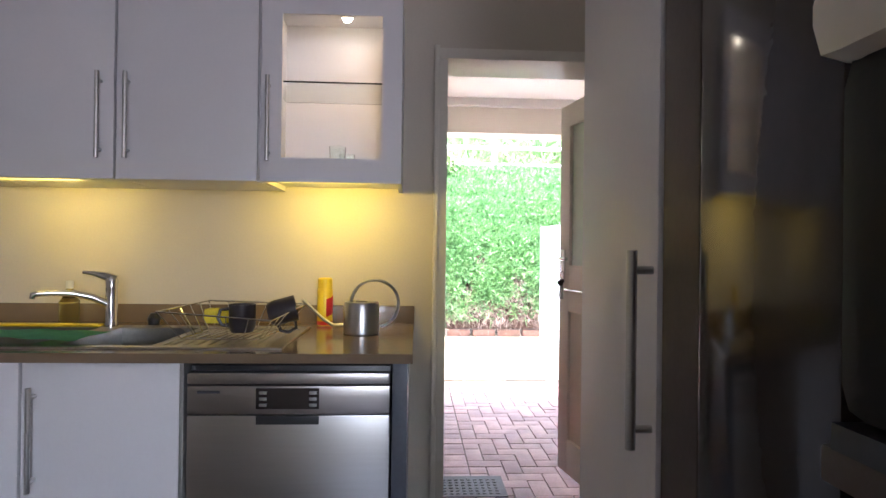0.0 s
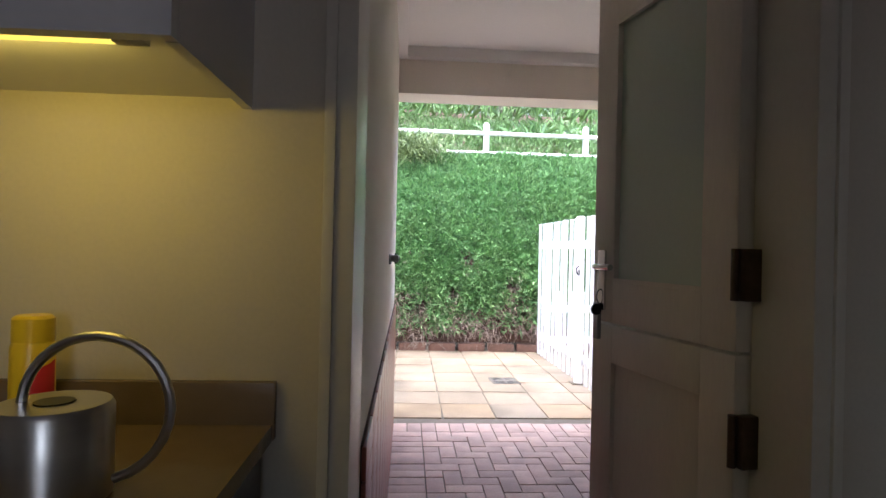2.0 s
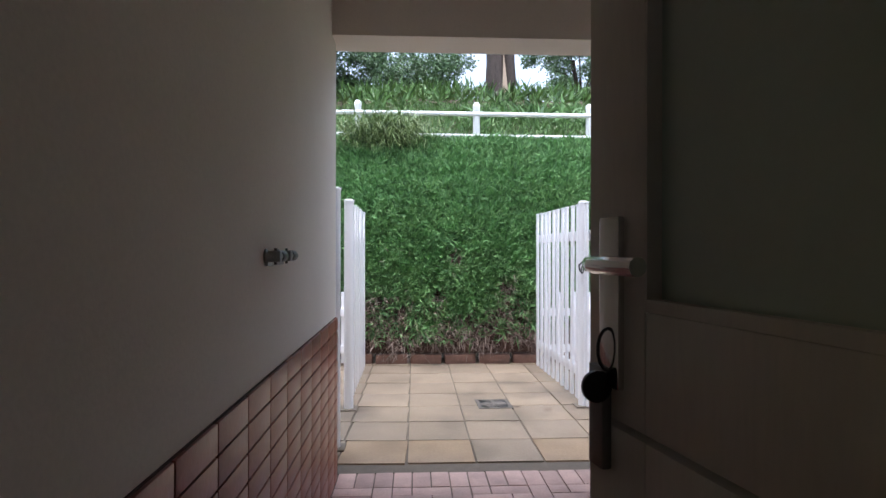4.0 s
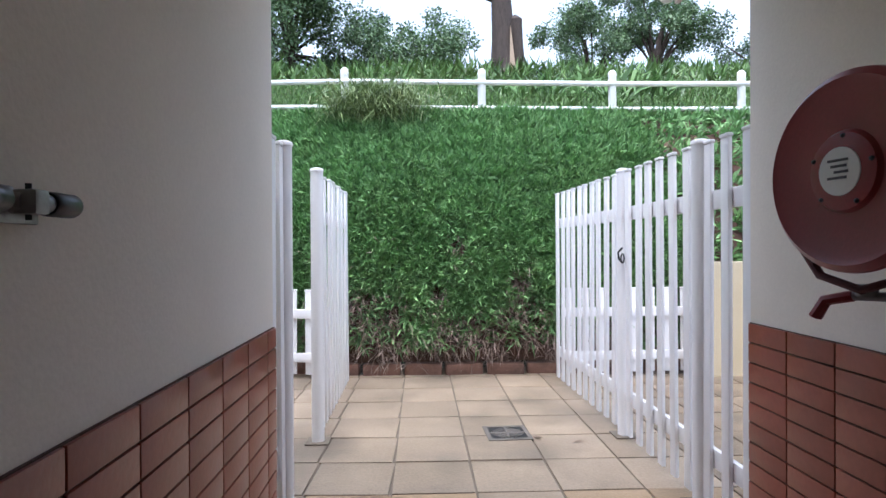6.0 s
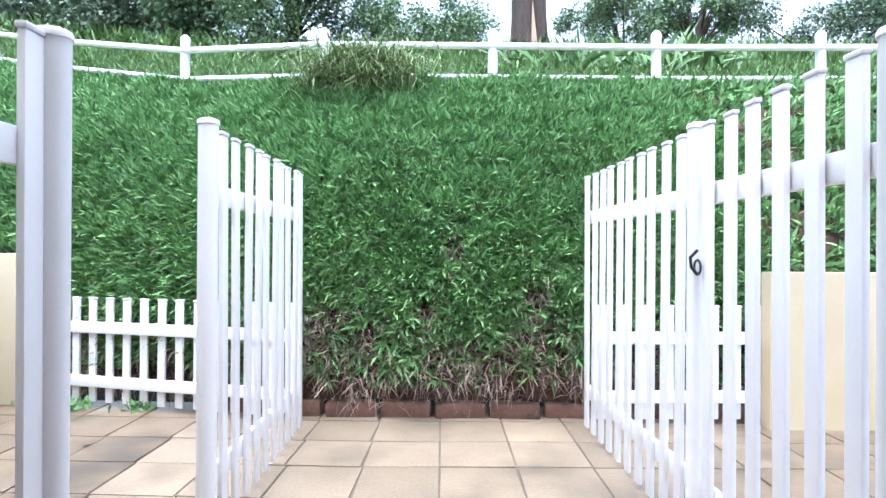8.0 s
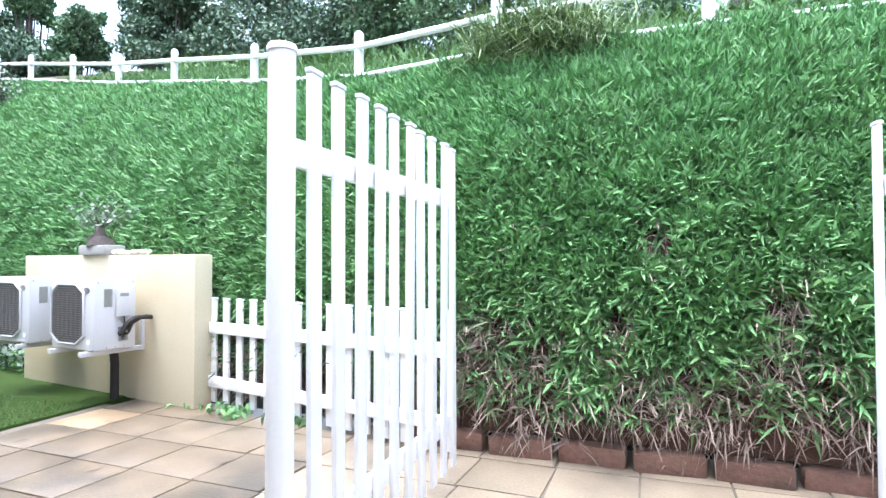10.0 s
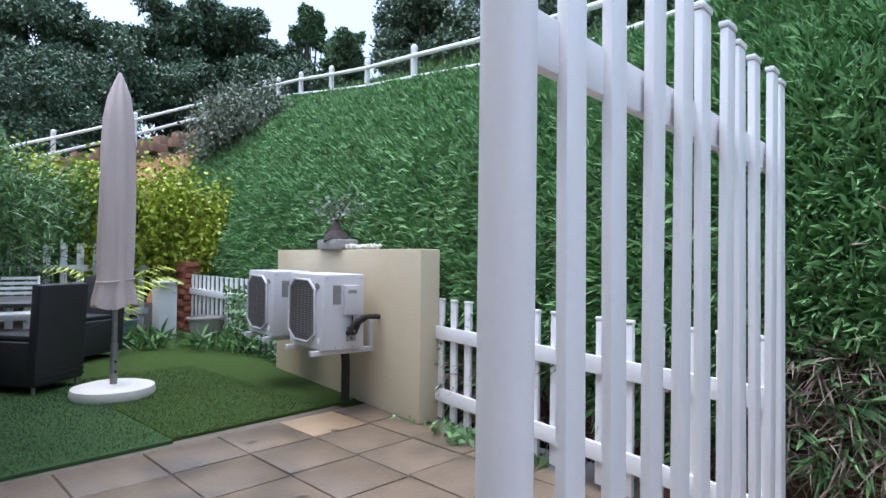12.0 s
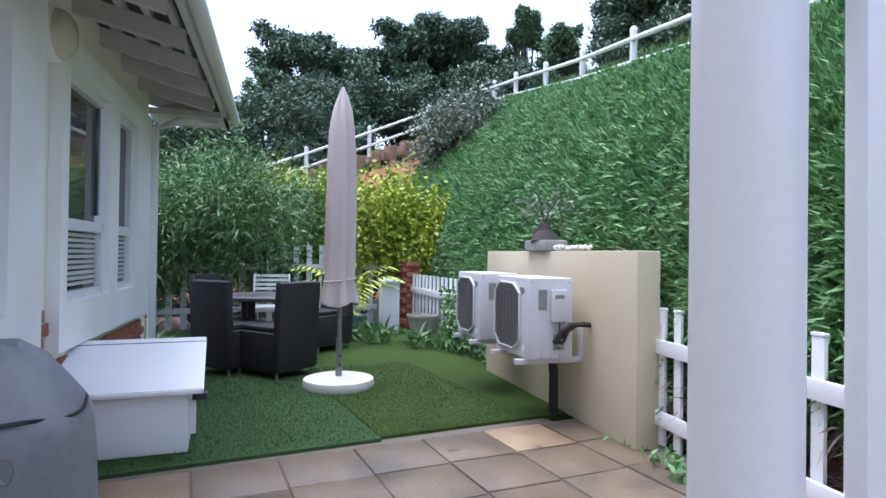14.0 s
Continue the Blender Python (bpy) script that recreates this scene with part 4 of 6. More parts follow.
cl = BM()
grid2 = [[cl.verts.new((-0.52 + 0.018 * i, 2.85 + 0.03 * j, 0.913 + 0.022 * math.exp(-((i - 9) / 6) ** 2) * math.exp(-((j - 3) / 3) ** 2) + 0.002 * math.sin(i * 0.9 + j))) for j in range(8)] for i in range(21)]
for a, b in zip(grid2, grid2[1:]):
    for j in range(7):
        cl.faces.new((a[j], b[j], b[j + 1], a[j + 1]))
bmesh.ops.solidify(cl, geom=cl.faces[:], thickness=0.006)
solid("cloth", cl, GREEN_CLOTH, "crumpled green cloth over the sink", "cloth")
bm = BM()
box(bm, -0.75, -0.31, 3.265, 3.31, 0.898, 0.908, 0.004)
solid("cloth", bm, YELLOW, "flat yellow cloth on the sink edge", "cloth")
bm = BM()
box(bm, 0.13, 0.21, 3.1, 3.15, 0.935, 0.985, 0.008)
solid("sponge", bm, SPONGE, "yellow sponge in the dish rack", "sponge")
bt = thing("soap_bottle", (-0.48, 3.38, 0.892), "clear soap bottle by the sink", "bottle")
bm = BM()
lathe(bm, [(0.035, 0), (0.036, 0.09), (0.015, 0.12), (0.012, 0.14)], 20)
part("bottle_body", bm, glass("pale_yellow_liquid", (0.8, 0.75, 0.3), 0.1), bt)
bm = BM()
lathe(bm, [(0.013, 0.141), (0.013, 0.17)], 14)
part("cap", bm, LABEL_WHITE, bt)
bm = BM()
lathe(bm, [(0.02, 0), (0.024, 0.03), (0.012, 0.05)], 14)
solid("plug", bm, BLACK, "black rubber sink plug on the worktop", "plug", at=pose(-0.15, 3.36, 0.892))

rk = thing("dish_rack", (0.115, 2.9, 0.898), "chrome wire dish rack standing on the drainer", "dish rack")
rk.scale = (0.82, 0.95, 0.8)
bm = BM()
top = [(-0.08, 0.02, 0.12), (0.36, 0.0, 0.09), (0.42, 0.34, 0.12), (-0.02, 0.36, 0.13)]
bot = [(0.0, 0.05, 0.01), (0.3, 0.04, 0.01), (0.33, 0.3, 0.01), (0.03, 0.31, 0.01)]


def ring(pts, n=10):
    out = []
    for a, b in zip(pts, pts[1:] + pts[:1]):
        out += [Vector(a).lerp(Vector(b), i / n) for i in range(n)]
    return out


tr, br = ring(top), ring(bot)
tube(bm, tr, 0.0035, seg=6, closed=True)
tube(bm, br, 0.003, seg=6, closed=True)
for i in range(0, 40, 2):
    tube(bm, [tr[i], br[i]], 0.002, seg=5)
for i in range(1, 10):
    tube(bm, [br[i], br[30 - i]], 0.0018, seg=5)
part("wire_frame", bm, CHROME, rk)


def mug(at, m, label):
    g = thing("mug", Matrix.Translation(at) @ m, label, "mug", "dark mugs in the dish rack")
    bm = BM()
    lathe(bm, [(0.036, 0), (0.044, 0.02), (0.045, 0.095), (0.041, 0.095), (0.038, 0.02)], 26)
    part("cup", bm, DARK_MUG, g)
    bm = BM()
    tube(bm, [(0.043, 0, 0.08), (0.07, 0, 0.078), (0.078, 0, 0.05), (0.066, 0, 0.026), (0.043, 0, 0.022)], 0.006, seg=8)
    part("handle", bm, DARK_MUG, g)


mug((0.268, 3.08, 0.91), pose(0, 0, 0, 0, 0, 200), "dark stoneware mug upright in the dish rack")
mug((0.352, 3.1, 0.968), pose(0, 0, 0, 20, 75, 30), "dark stoneware mug lying tilted in the dish rack")
sp = thing("spray_can", (0.497, 3.415, 0.892), "yellow spray can with a red label", "spray can")
bm = BM()
lathe(bm, [(0.03, 0), (0.031, 0.004), (0.031, 0.14), (0.028, 0.15)], 26)
part("can", bm, YELLOW, sp)
bm = BM()
lathe(bm, [(0.029, 0.15), (0.029, 0.185), (0.024, 0.19)], 24)
part("cap", bm, YELLOW, sp)
bm = BM()
rows_ = [[bm.verts.new((r_ * math.cos(radians(-72 + 6 * k)), r_ * math.sin(radians(-72 + 6 * k)), z_ + 0.0012 * k)) for k in range(14)] for r_, z_ in ((0.0312, 0.035), (0.0318, 0.036), (0.0318, 0.104), (0.0312, 0.105))]
for ra, rb in zip(rows_, rows_[1:] + rows_[:1]):
    for k in range(13):
        bm.faces.new((ra[k], ra[k + 1], rb[k + 1], rb[k]))
part("label_patch", bm, RED, sp, "red printed label")
bm = BM()
lathe(bm, [(0.0315, 0.002), (0.0315, 0.018)], 26)
part("base_band", bm, RED, sp)
wc = thing("watering_can", (0.664, 3.185, 0.892), "brushed steel watering can with a ring handle", "watering can")
bm = BM()
lathe(bm, [(0.06, 0), (0.064, 0.004), (0.064, 0.108), (0.06, 0.115), (0.022, 0.115), (0.022, 0.1)], 36)
part("body", bm, STEEL, wc)
bm = BM()
tube(bm, [(0.048 + 0.086 * math.cos(a), 0, 0.108 + 0.086 * math.sin(a)) for a in [radians(-75 + 12.5 * k) for k in range(24)]], 0.006, seg=10)
part("handle", bm, STEEL, wc)
bm = BM()
tube(bm, [(-0.058, 0, 0.03), (-0.1, 0.0, 0.028), (-0.14, 0.01, 0.05), (-0.19, 0.02, 0.095), (-0.22, 0.025, 0.12)], [0.008, 0.007, 0.006, 0.005, 0.005], seg=10)
part("spout", bm, STEEL, wc)
# black disc across the filler opening stands in for the shade inside
bm = BM()
lathe(bm, [(0.021, 0.1145), (0.0215, 0.1165)], 24)
part("filler_hole", bm, BLACK, wc)

# tall units
pu = thing("tall_cabinet", (1.25, 1.99, 0), "tall cream-white cabinet with a long steel handle", "cabinet")
bm = BM()
box(bm, 0.022, 0.6, 0, 0.43, 0.1, 2.3, 0.002)
part("body", bm, CABINET, pu)
bm = BM()
box(bm, 0, 0.02, 0.002, 0.428, 0.1, 2.3, 0.004)
d = part("door", bm, CABINET, pu)
bm = BM()
box(bm, 0.06, 0.08, 0, 0.43, 0, 0.099)
part("plinth", bm, CABINET, pu, smooth=False)
bar_handle(d, (0, 0.02, 0.87), (0, 0.02, 1.2), (-0.035, 0, 0), 0.007)
fr = thing("refrigerator", pose(1.252, 1.985, 0), "tall black gloss refrigerator beside the cabinet", "refrigerator")
bm = BM()
box(bm, 0.03, 0.6, -0.4, -0.004, 0.0, 2.2, 0.01)
part("body", bm, BLACK, fr)
bm = BM()
box(bm, 0, 0.028, -0.4, -0.127, 0.03, 2.2, 0.006)
part("door", bm, BLACK_GLASS, fr, "black gloss door")
UMBER = mat("dark_umber_panel", (0.07, 0.052, 0.045), 0.5, var=0.12, scale=4, bump=0.03)
part("filler_strip", box(BM(), 0.002, 0.028, -0.123, -0.004, 0.03, 2.2, 0.003), UMBER, fr, "matt dark umber filler strip")
sc = thing("side_cabinet", (1.17, 0.9, 0), "waist-high dark umber cabinet under the coffee machine", "cabinet")
bm = BM()
box(bm, 0.02, 0.6, 0.0, 0.58, 0.0, 1.02, 0.004)
part("body", bm, UMBER, sc)
bm = BM()
box(bm, 0.0, 0.62, 0.0, 0.6, 1.021, 1.05, 0.004)
part("top", bm, UMBER, sc)
cm = thing("coffee_machine", (1.148, 1.205, 1.05), "black coffee machine with a rounded white top", "coffee machine")
bm = BM()
box(bm, 0.02, 0.3, 0.0, 0.285, 0.02, 0.3, 0.03)
part("body", bm, MATT_BLACK, cm)
bm = BM()
box(bm, 0.0, 0.32, -0.01, 0.295, 0.285, 0.37, 0.035)
part("top", bm, FRAME, cm, "rounded white top")
bm = BM()
box(bm, 0.02, 0.3, 0.01, 0.28, 0.0, 0.02)
part("foot", bm, BLACK, cm, smooth=False)

# stable door, open outwards
sd = thing("stable_door", pose(1.815, 3.665, 0.01, 0, 0, 101.0), "cream painted stable door standing open, frosted glass above", "door")
DW, DH, DT = 0.60, 1.985, 0.042


def frame_panel(bm, x0, x1, z0, z1, s, t=DT, bottom=None):
    bottom = bottom or s
    for b in ((x0, x0 + s, z0, z1), (x1 - s, x1, z0, z1), (x0 + s, x1 - s, z0, z0 + bottom), (x0 + s, x1 - s, z1 - s, z1)):
        box(bm, b[0], b[1], 0, t, b[2], b[3], 0.003)


bm = BM()
frame_panel(bm, 0, DW, 0.985, DH, 0.11, bottom=0.12)
up = part("upper_leaf", bm, DOOR, sd)
bm = BM()
box(bm, 0.1, DW - 0.1, 0.017, 0.023, 1.105, DH - 0.11)
part("glass_pane", bm, FROSTED, up, "frosted greenish glass, daylight put into its pale tint", smooth=False)
bm = BM()
for y0, y1 in ((0.001, 0.014), (0.028, 0.041)):
    for b in ((0.1, 0.112, 1.105, DH - 0.11), (DW - 0.112, DW - 0.1, 1.105, DH - 0.11), (0.112, DW - 0.112, 1.105, 1.117), (0.112, DW - 0.112, DH - 0.122, DH - 0.11)):
        box(bm, b[0], b[1], y0, y1, b[2], b[3])
part("bead", bm, DOOR, up, smooth=False)
bm = BM()
frame_panel(bm, 0, DW, 0.0, 0.978, 0.11, bottom=0.18)
lo = part("lower_leaf", bm, DOOR, sd)
bm = BM()
box(bm, 0.11, DW - 0.11, 0.013, 0.029, 0.18, 0.868, 0.004)
part("panel", bm, DOOR, lo)
for z in (0.1, 0.745, 1.095, 1.775):
    bm = BM()
    box(bm, -0.028, -0.002, 0.0, 0.044, z, z + 0.11, 0.003)
    rod(bm, (-0.004, 0.05, z), (-0.004, 0.05, z + 0.11), 0.009, seg=10)
    part("hinge", bm, HINGE, sd, "bronze butt hinge")
for y, s in ((0.0, -1), (DT, 1)):
    bm = BM()
    box(bm, DW - 0.075, DW - 0.035, min(y, y + 0.008 * s), max(y, y + 0.008 * s), 1.02, 1.2, 0.003)
    tube(bm, [(DW - 0.055, y, 1.15), (DW - 0.055, y + 0.03 * s, 1.15), (DW - 0.075, y + 0.036 * s, 1.15), (DW - 0.155, y + 0.036 * s, 1.15)], 0.009, seg=10)
    part("lever_handle", bm, CHROME, up, "chrome lever handle")
bm = BM()
tube(bm, [(DW - 0.055, DT + 0.008 + 0.012 * math.sin(a), 1.06 + 0.022 * math.cos(a)) for a in [i * math.pi / 7 for i in range(14)]], 0.002, seg=5, closed=True)
lathe(bm, [(0.017, 0), (0.017, 0.005)], 20, (DW - 0.052, DT + 0.018, 1.02), Matrix.Rotation(radians(90), 4, 'Y'))
part("key_fob", bm, BLACK, up, "round black key fob")
bm = BM()
box(bm, DW - 0.05, DW - 0.02, -0.012, 0.0, 0.93, 1.04, 0.003)
box(bm, DW - 0.05, DW - 0.02, DT, DT + 0.012, 0.93, 1.04, 0.003)
part("bolt", bm, GREY_METAL, up, "small steel bolt")

# ---- passage things ----
hr = thing("fire_hose_reel", pose(WR, 6.21, 1.272), "dull red fire hose reel on the passage wall", "hose reel")
hr.matrix_basis = pose(WR, 6.215, 1.27, 0, 0, 7) @ Matrix.Diagonal((1.02, 0.83, 0.82, 1))
turnx = Matrix.Rotation(radians(-90), 4, 'Y')
bm = BM()
lathe(bm, [(0.31, 0.24), (0.315, 0.25), (0.312, 0.265), (0.29, 0.28), (0.27, 0.272), (0.13, 0.268), (0.12, 0.28), (0.09, 0.285)], 56, (0, 0, 0), turnx)
disc = part("front_disc", bm, HOSE_RED, hr)
bm = BM()
lathe(bm, [(0.31, 0.03), (0.315, 0.04), (0.31, 0.055)], 48, (0, 0, 0), turnx)
part("back_disc", bm, HOSE_RED, hr)
bm = BM()
tube(bm, [(-0.07 - 0.155 * i / 192, 0.27 * math.cos(i * math.pi / 16), 0.27 * math.sin(i * math.pi / 16)) for i in range(193)], 0.0155, seg=8)
part("hose", bm, HOSE_RUBBER, hr, "coiled dark red hose")
bm = BM()
lathe(bm, [(0.075, 0.285), (0.075, 0.288)], 36, (0, 0, 0), turnx)
lb = part("label_disc", bm, LABEL_WHITE, hr, "round white instruction label")
bm = BM()
for k in range(4):
    z = 0.03 - 0.018 * k
    box(bm, -0.29, -0.2885, -0.035 + 0.006 * (k % 2), 0.04 - 0.012 * (k % 3), z, z + 0.008)
part("print", bm, INK, lb, "illegible lines of print", smooth=False)
for k in range(5):
    bm = BM()
    a = 2 * math.pi * k / 5 + 0.4
    bmesh.ops.create_icosphere(bm, subdivisions=1, radius=0.008, matrix=Matrix.Translation((-0.283, 0.11 * math.cos(a), 0.11 * math.sin(a))))
    part("bolt", bm, INK, hr)
bm = BM()
box(bm, -0.03, 0.0, -0.24, -0.06, -0.28, 0.3, 0.004)
box(bm, -0.24, 0.0, -0.06, 0.06, -0.06, 0.06, 0.004)
part("bracket", bm, HOSE_RED, hr)
bm = BM()
tube(bm, [(-0.2, 0.26, -0.1), (-0.22, 0.25, -0.22), (-0.22, 0.16, -0.33), (-0.2, 0.03, -0.37), (-0.16, -0.06, -0.33), (-0.12, -0.08, -0.24)], 0.014, seg=9)
part("hose_tail", bm, HOSE_RUBBER, hr)
bm = BM()
tube(bm, [(-0.05, 0.06, -1.75), (-0.05, 0.06, -0.4), (-0.06, 0.05, -0.3), (-0.1, 0.0, -0.22)], 0.018, seg=12)
part("supply_pipe", bm, PIPE, hr, "dark painted supply pipe down to the paving")
bm = BM()
rod(bm, (-0.05, 0.06, -0.4), (-0.12, 0.16, -0.4), 0.016, seg=12)
rod(bm, (-0.1, 0.13, -0.4), (-0.1, 0.13, -0.36), 0.03, seg=12)
part("valve", bm, GREY_METAL, hr, "grey stop valve")
bm = BM()
tube(bm, [(-0.12, 0.16, -0.4), (-0.16, 0.22, -0.42), (-0.17, 0.25, -0.48)], 0.02, seg=8)
part("nozzle", bm, HOSE_RED, hr, "red nozzle")

wt = thing("wall_hose_connector", (WL, 5.41, 1.152), "grey hose connector with black caps on the wall", "connector")
wt.scale = (1, 0.84, 0.9)
part("plate", box(BM(), 0.0, 0.012, 0.03, 0.29, -0.034, -0.012, 0.003), GREY_METAL, wt)
for y in (0.04, 0.225):
    bm = BM()
    lathe(bm, [(0.026, 0), (0.026, 0.006), (0.02, 0.01), (0.018, 0.03)], 18, (0.0, y, 0), Matrix.Rotation(radians(90), 4, 'Y'))
    part("flange", bm, GREY_METAL, wt)
    bm = BM()
    box(bm, 0.016, 0.05, y - 0.012, y + 0.026, -0.02, 0.02, 0.006)
    rod(bm, (0.033, y + 0.02, 0), (0.033, y + 0.05, 0), 0.016, seg=16)
    part("valve_body", bm, GREY_METAL, wt)
    bm = BM()
    rod(bm, (0.033, y, -0.029), (0.033, y, 0.029), 0.0045, seg=8)
    part("pin", bm, BLACK, wt)
    bm = BM()
    lathe(bm, [(0.019, 0), (0.021, 0.004), (0.021, 0.07), (0.017, 0.078)], 20, (0.033, y + 0.045, 0), Matrix.Rotation(radians(-90), 4, 'X'))
    part("black_cap", bm, BLACK, wt)

# ---- garden things ----
um = thing("parasol", (-3.75, 9.6, G + 0.012), "closed parasol in a pale mauve cover on a round base", "parasol")
bm = BM()
lathe(bm, [(0.3, 0), (0.31, 0.03), (0.3, 0.075), (0.24, 0.09), (0.05, 0.095)], 48)
part("base", bm, CONCRETE, um, "round white concrete base")
bm = BM()
rod(bm, (0, 0, 0.09), (0, 0, 0.42), 0.028, seg=18)
rod(bm, (0, 0, 0.4), (0, 0, 2.4), 0.021, seg=14)
part("pole", bm, GREY_METAL, um, "grey metal pole")
bm = BM()
for z in (0.2, 0.28):
    rod(bm, (0.025, 0, z), (0.07, -0.01, z), 0.01, seg=8)
part("knob", bm, BLACK, um)
bm = BM()
rings = []
for i, (r, z) in enumerate([(0.155, 0.72), (0.15, 0.78), (0.118, 0.95), (0.122, 1.2), (0.118, 1.6), (0.112, 2.0), (0.1, 2.25), (0.075, 2.42), (0.045, 2.52), (0.024, 2.58), (0.008, 2.62)]):
    rings.append([bm.verts.new((r * (1 + 0.14 * math.cos(6 * a + 0.5 * math.sin(z * 3)) + 0.05 * math.sin(11 * a + z * 7) + 0.07 * math.sin(2 * a + 2.3 * z)) * math.cos(a), r * (1 + 0.14 * math.cos(6 * a + 0.5 * math.sin(z * 3)) + 0.05 * math.sin(9 * a - z * 5)) * math.sin(a), z + (0.02 * math.sin(3 * a) if i == 0 else 0))) for a in [2 * math.pi * k / 48 for k in range(48)]])
for a, b in zip(rings, rings[1:]):
    for k in range(48):
        bm.faces.new((a[k], a[(k + 1) % 48], b[(k + 1) % 48], b[k]))
bm.faces.new(rings[-1])
part("cover", bm, CANVAS, um, "pale mauve canvas cover")
bm = BM()
tube(bm, [(0.136 * math.cos(a), 0.136 * math.sin(a), 0.93 + 0.015 * math.sin(a)) for a in [2 * math.pi * k / 24 for k in range(24)]], 0.007, seg=6, closed=True)
part("tie_cord", bm, CANVAS, um)


def wicker_chair():
    c = thing("wicker_chair", (0, 0, G), "black woven wicker chair at the garden table", "chair", "chairs round the garden table")
    bm = BM()
    box(bm, -0.24, 0.24, -0.28, 0.24, 0.06, 0.42, 0.015)
    part("seat", bm, WICKER, c)
    bm = BM()
    box(bm, -0.25, 0.25, 0.2, 0.29, 0.06, 0.89, 0.02)
    bmesh.ops.rotate(bm, verts=[v for v in bm.verts if v.co.z > 0.6], cent=(0, 0.25, 0.45), matrix=Matrix.Rotation(radians(-6), 3, 'X'))
    part("backrest", bm, WICKER, c)
    bm = BM()
    for k in range(20):
        z = 0.09 + 0.04 * k
        box(bm, -0.253, 0.253, 0.29 + 0.02 * max(0, (z - 0.5)), 0.297 + 0.02 * max(0, (z - 0.5)), z, z + 0.02)
    part("weave", bm, WICKER, c, smooth=False)
    for x in (-0.22, 0.22):
        for y in (-0.25, 0.25):
            bm = BM()
            rod(bm, (x, y, 0), (x, y, 0.07), 0.015, seg=8)
            part("leg", bm, GREY_METAL, c)
    bm = BM()
    box(bm, -0.2, 0.2, -0.25, 0.18, 0.42, 0.47, 0.02)
    part("cushion", bm, WICKER, c)
    return c


ch = wicker_chair()
ch.matrix_basis = pose(-4.52, 9.2, G + 0.012, 0, 0, -57)
for x, y, a in ((-4.86, 8.86, -146), (-5.8, 9.95, 30), (-6.2, 8.9, 140)):
    copy_thing(ch, pose(x, y, G + 0.012, 0, 0, a))
tb = thing("garden_table", (-5.3, 9.25, G + 0.012), "dark garden table with a pale grey top", "table")
bm = BM()
lathe(bm, [(0.5, 0.66), (0.52, 0.67), (0.52, 0.695), (0.5, 0.705)], 8)
part("tabletop", bm, TABLE_TOP, tb)
for k in range(4):
    a = math.pi / 4 + k * math.pi / 2
    bm = BM()
    box(bm, -0.04, 0.04, -0.04, 0.04, 0, 0.66, 0.008)
    part("leg", bm, WICKER, tb, at=pose(0.3 * math.cos(a), 0.3 * math.sin(a), 0))
wch = thing("slatted_chair", (-6.9, 9.55, G + 0.012), "white slatted folding garden chair", "chair")
bm = BM()
for k in range(6):
    box(bm, -0.22, 0.22, 0.2, 0.225, 0.52 + 0.06 * k, 0.555 + 0.06 * k)
part("backrest", bm, WHITE_PAINT, wch, smooth=False)
bm = BM()
for k in range(5):
    box(bm, -0.22, 0.22, -0.22 + 0.085 * k, -0.155 + 0.085 * k, 0.42, 0.44)
part("seat", bm, WHITE_PAINT, wch, smooth=False)
for x in (-0.23, 0.23):
    bm = BM()
    tube(bm, [(x, -0.2, 0), (x, 0.21, 0.86)], 0.014, seg=8)
    part("leg", bm, WHITE_PAINT, wch)
    bm = BM()
    tube(bm, [(x, 0.2, 0), (x, -0.2, 0.43)], 0.014, seg=8)
    part("leg", bm, WHITE_PAINT, wch)
wch.rotation_euler = (0, 0, radians(80))

# storage box with a sloping lid
kn = thing("storage_box", pose(-2.5, 7.9, G + 0.012, 0, 0, -5), "white plastic garden box with a sloping lid", "storage box")
bm = BM()
box(bm, -0.56, 0, -0.4, 0.45, 0, 0.35, 0.012)
part("box_body", bm, KENNEL, kn)
bm = BM()
box(bm, -0.04, -0.01, 0.45, 0.49, 0.1, 0.3, 0.006)
part("side_batten", bm, KENNEL, kn)
bm = BM()
lid = [(0.06, -0.5, 0.345), (0.06, 0.53, 0.345), (-0.56, 0.53, 0.56), (-0.56, -0.5, 0.56)]
v = [bm.verts.new(p) for p in lid] + [bm.verts.new((p[0], p[1], p[2] + 0.03)) for p in lid]
for f in ((0, 1, 2, 3), (7, 6, 5, 4), (0, 4, 5, 1), (1, 5, 6, 2), (2, 6, 7, 3), (3, 7, 4, 0)):
    bm.faces.new([v[i] for i in f])
bmesh.ops.bevel(bm, geom=bm.edges[:], offset=0.006, segments=2, affect='EDGES')
part("lid", bm, KENNEL, kn, "white sloping lid")
bm = BM()
box(bm, -0.5, -0.492, -0.5, 0.53, 0.566, 0.571)
part("lid_seam", bm, GREY_METAL, kn, smooth=False)
bm = BM()
box(bm, -0.02, 0.055, 0.47, 0.55, 0.31, 0.345, 0.006)
part("catch", bm, BLACK, kn)

# covered barbecue
bq = thing("covered_barbecue", (-1.27, 7.68, G), "barbecue under a grey vinyl cover", "barbecue")
bm = BM()
rings = []
for i, (r, z) in enumerate([(0.31, 0.0), (0.305, 0.2), (0.3, 0.42), (0.295, 0.56), (0.28, 0.61), (0.22, 0.7), (0.15, 0.79), (0.07, 0.845), (0.01, 0.85)]):
    rings.append([bm.verts.new((r * (1 + 0.05 * math.sin(7 * a + z * 3) * (1 if z < 0.7 else 0.5)) * math.cos(a) * 1.1, r * (1 + 0.05 * math.sin(5 * a - z * 4)) * math.sin(a), z + 0.012 * math.sin(4 * a))) for a in [2 * math.pi * k / 56 for k in range(56)]])
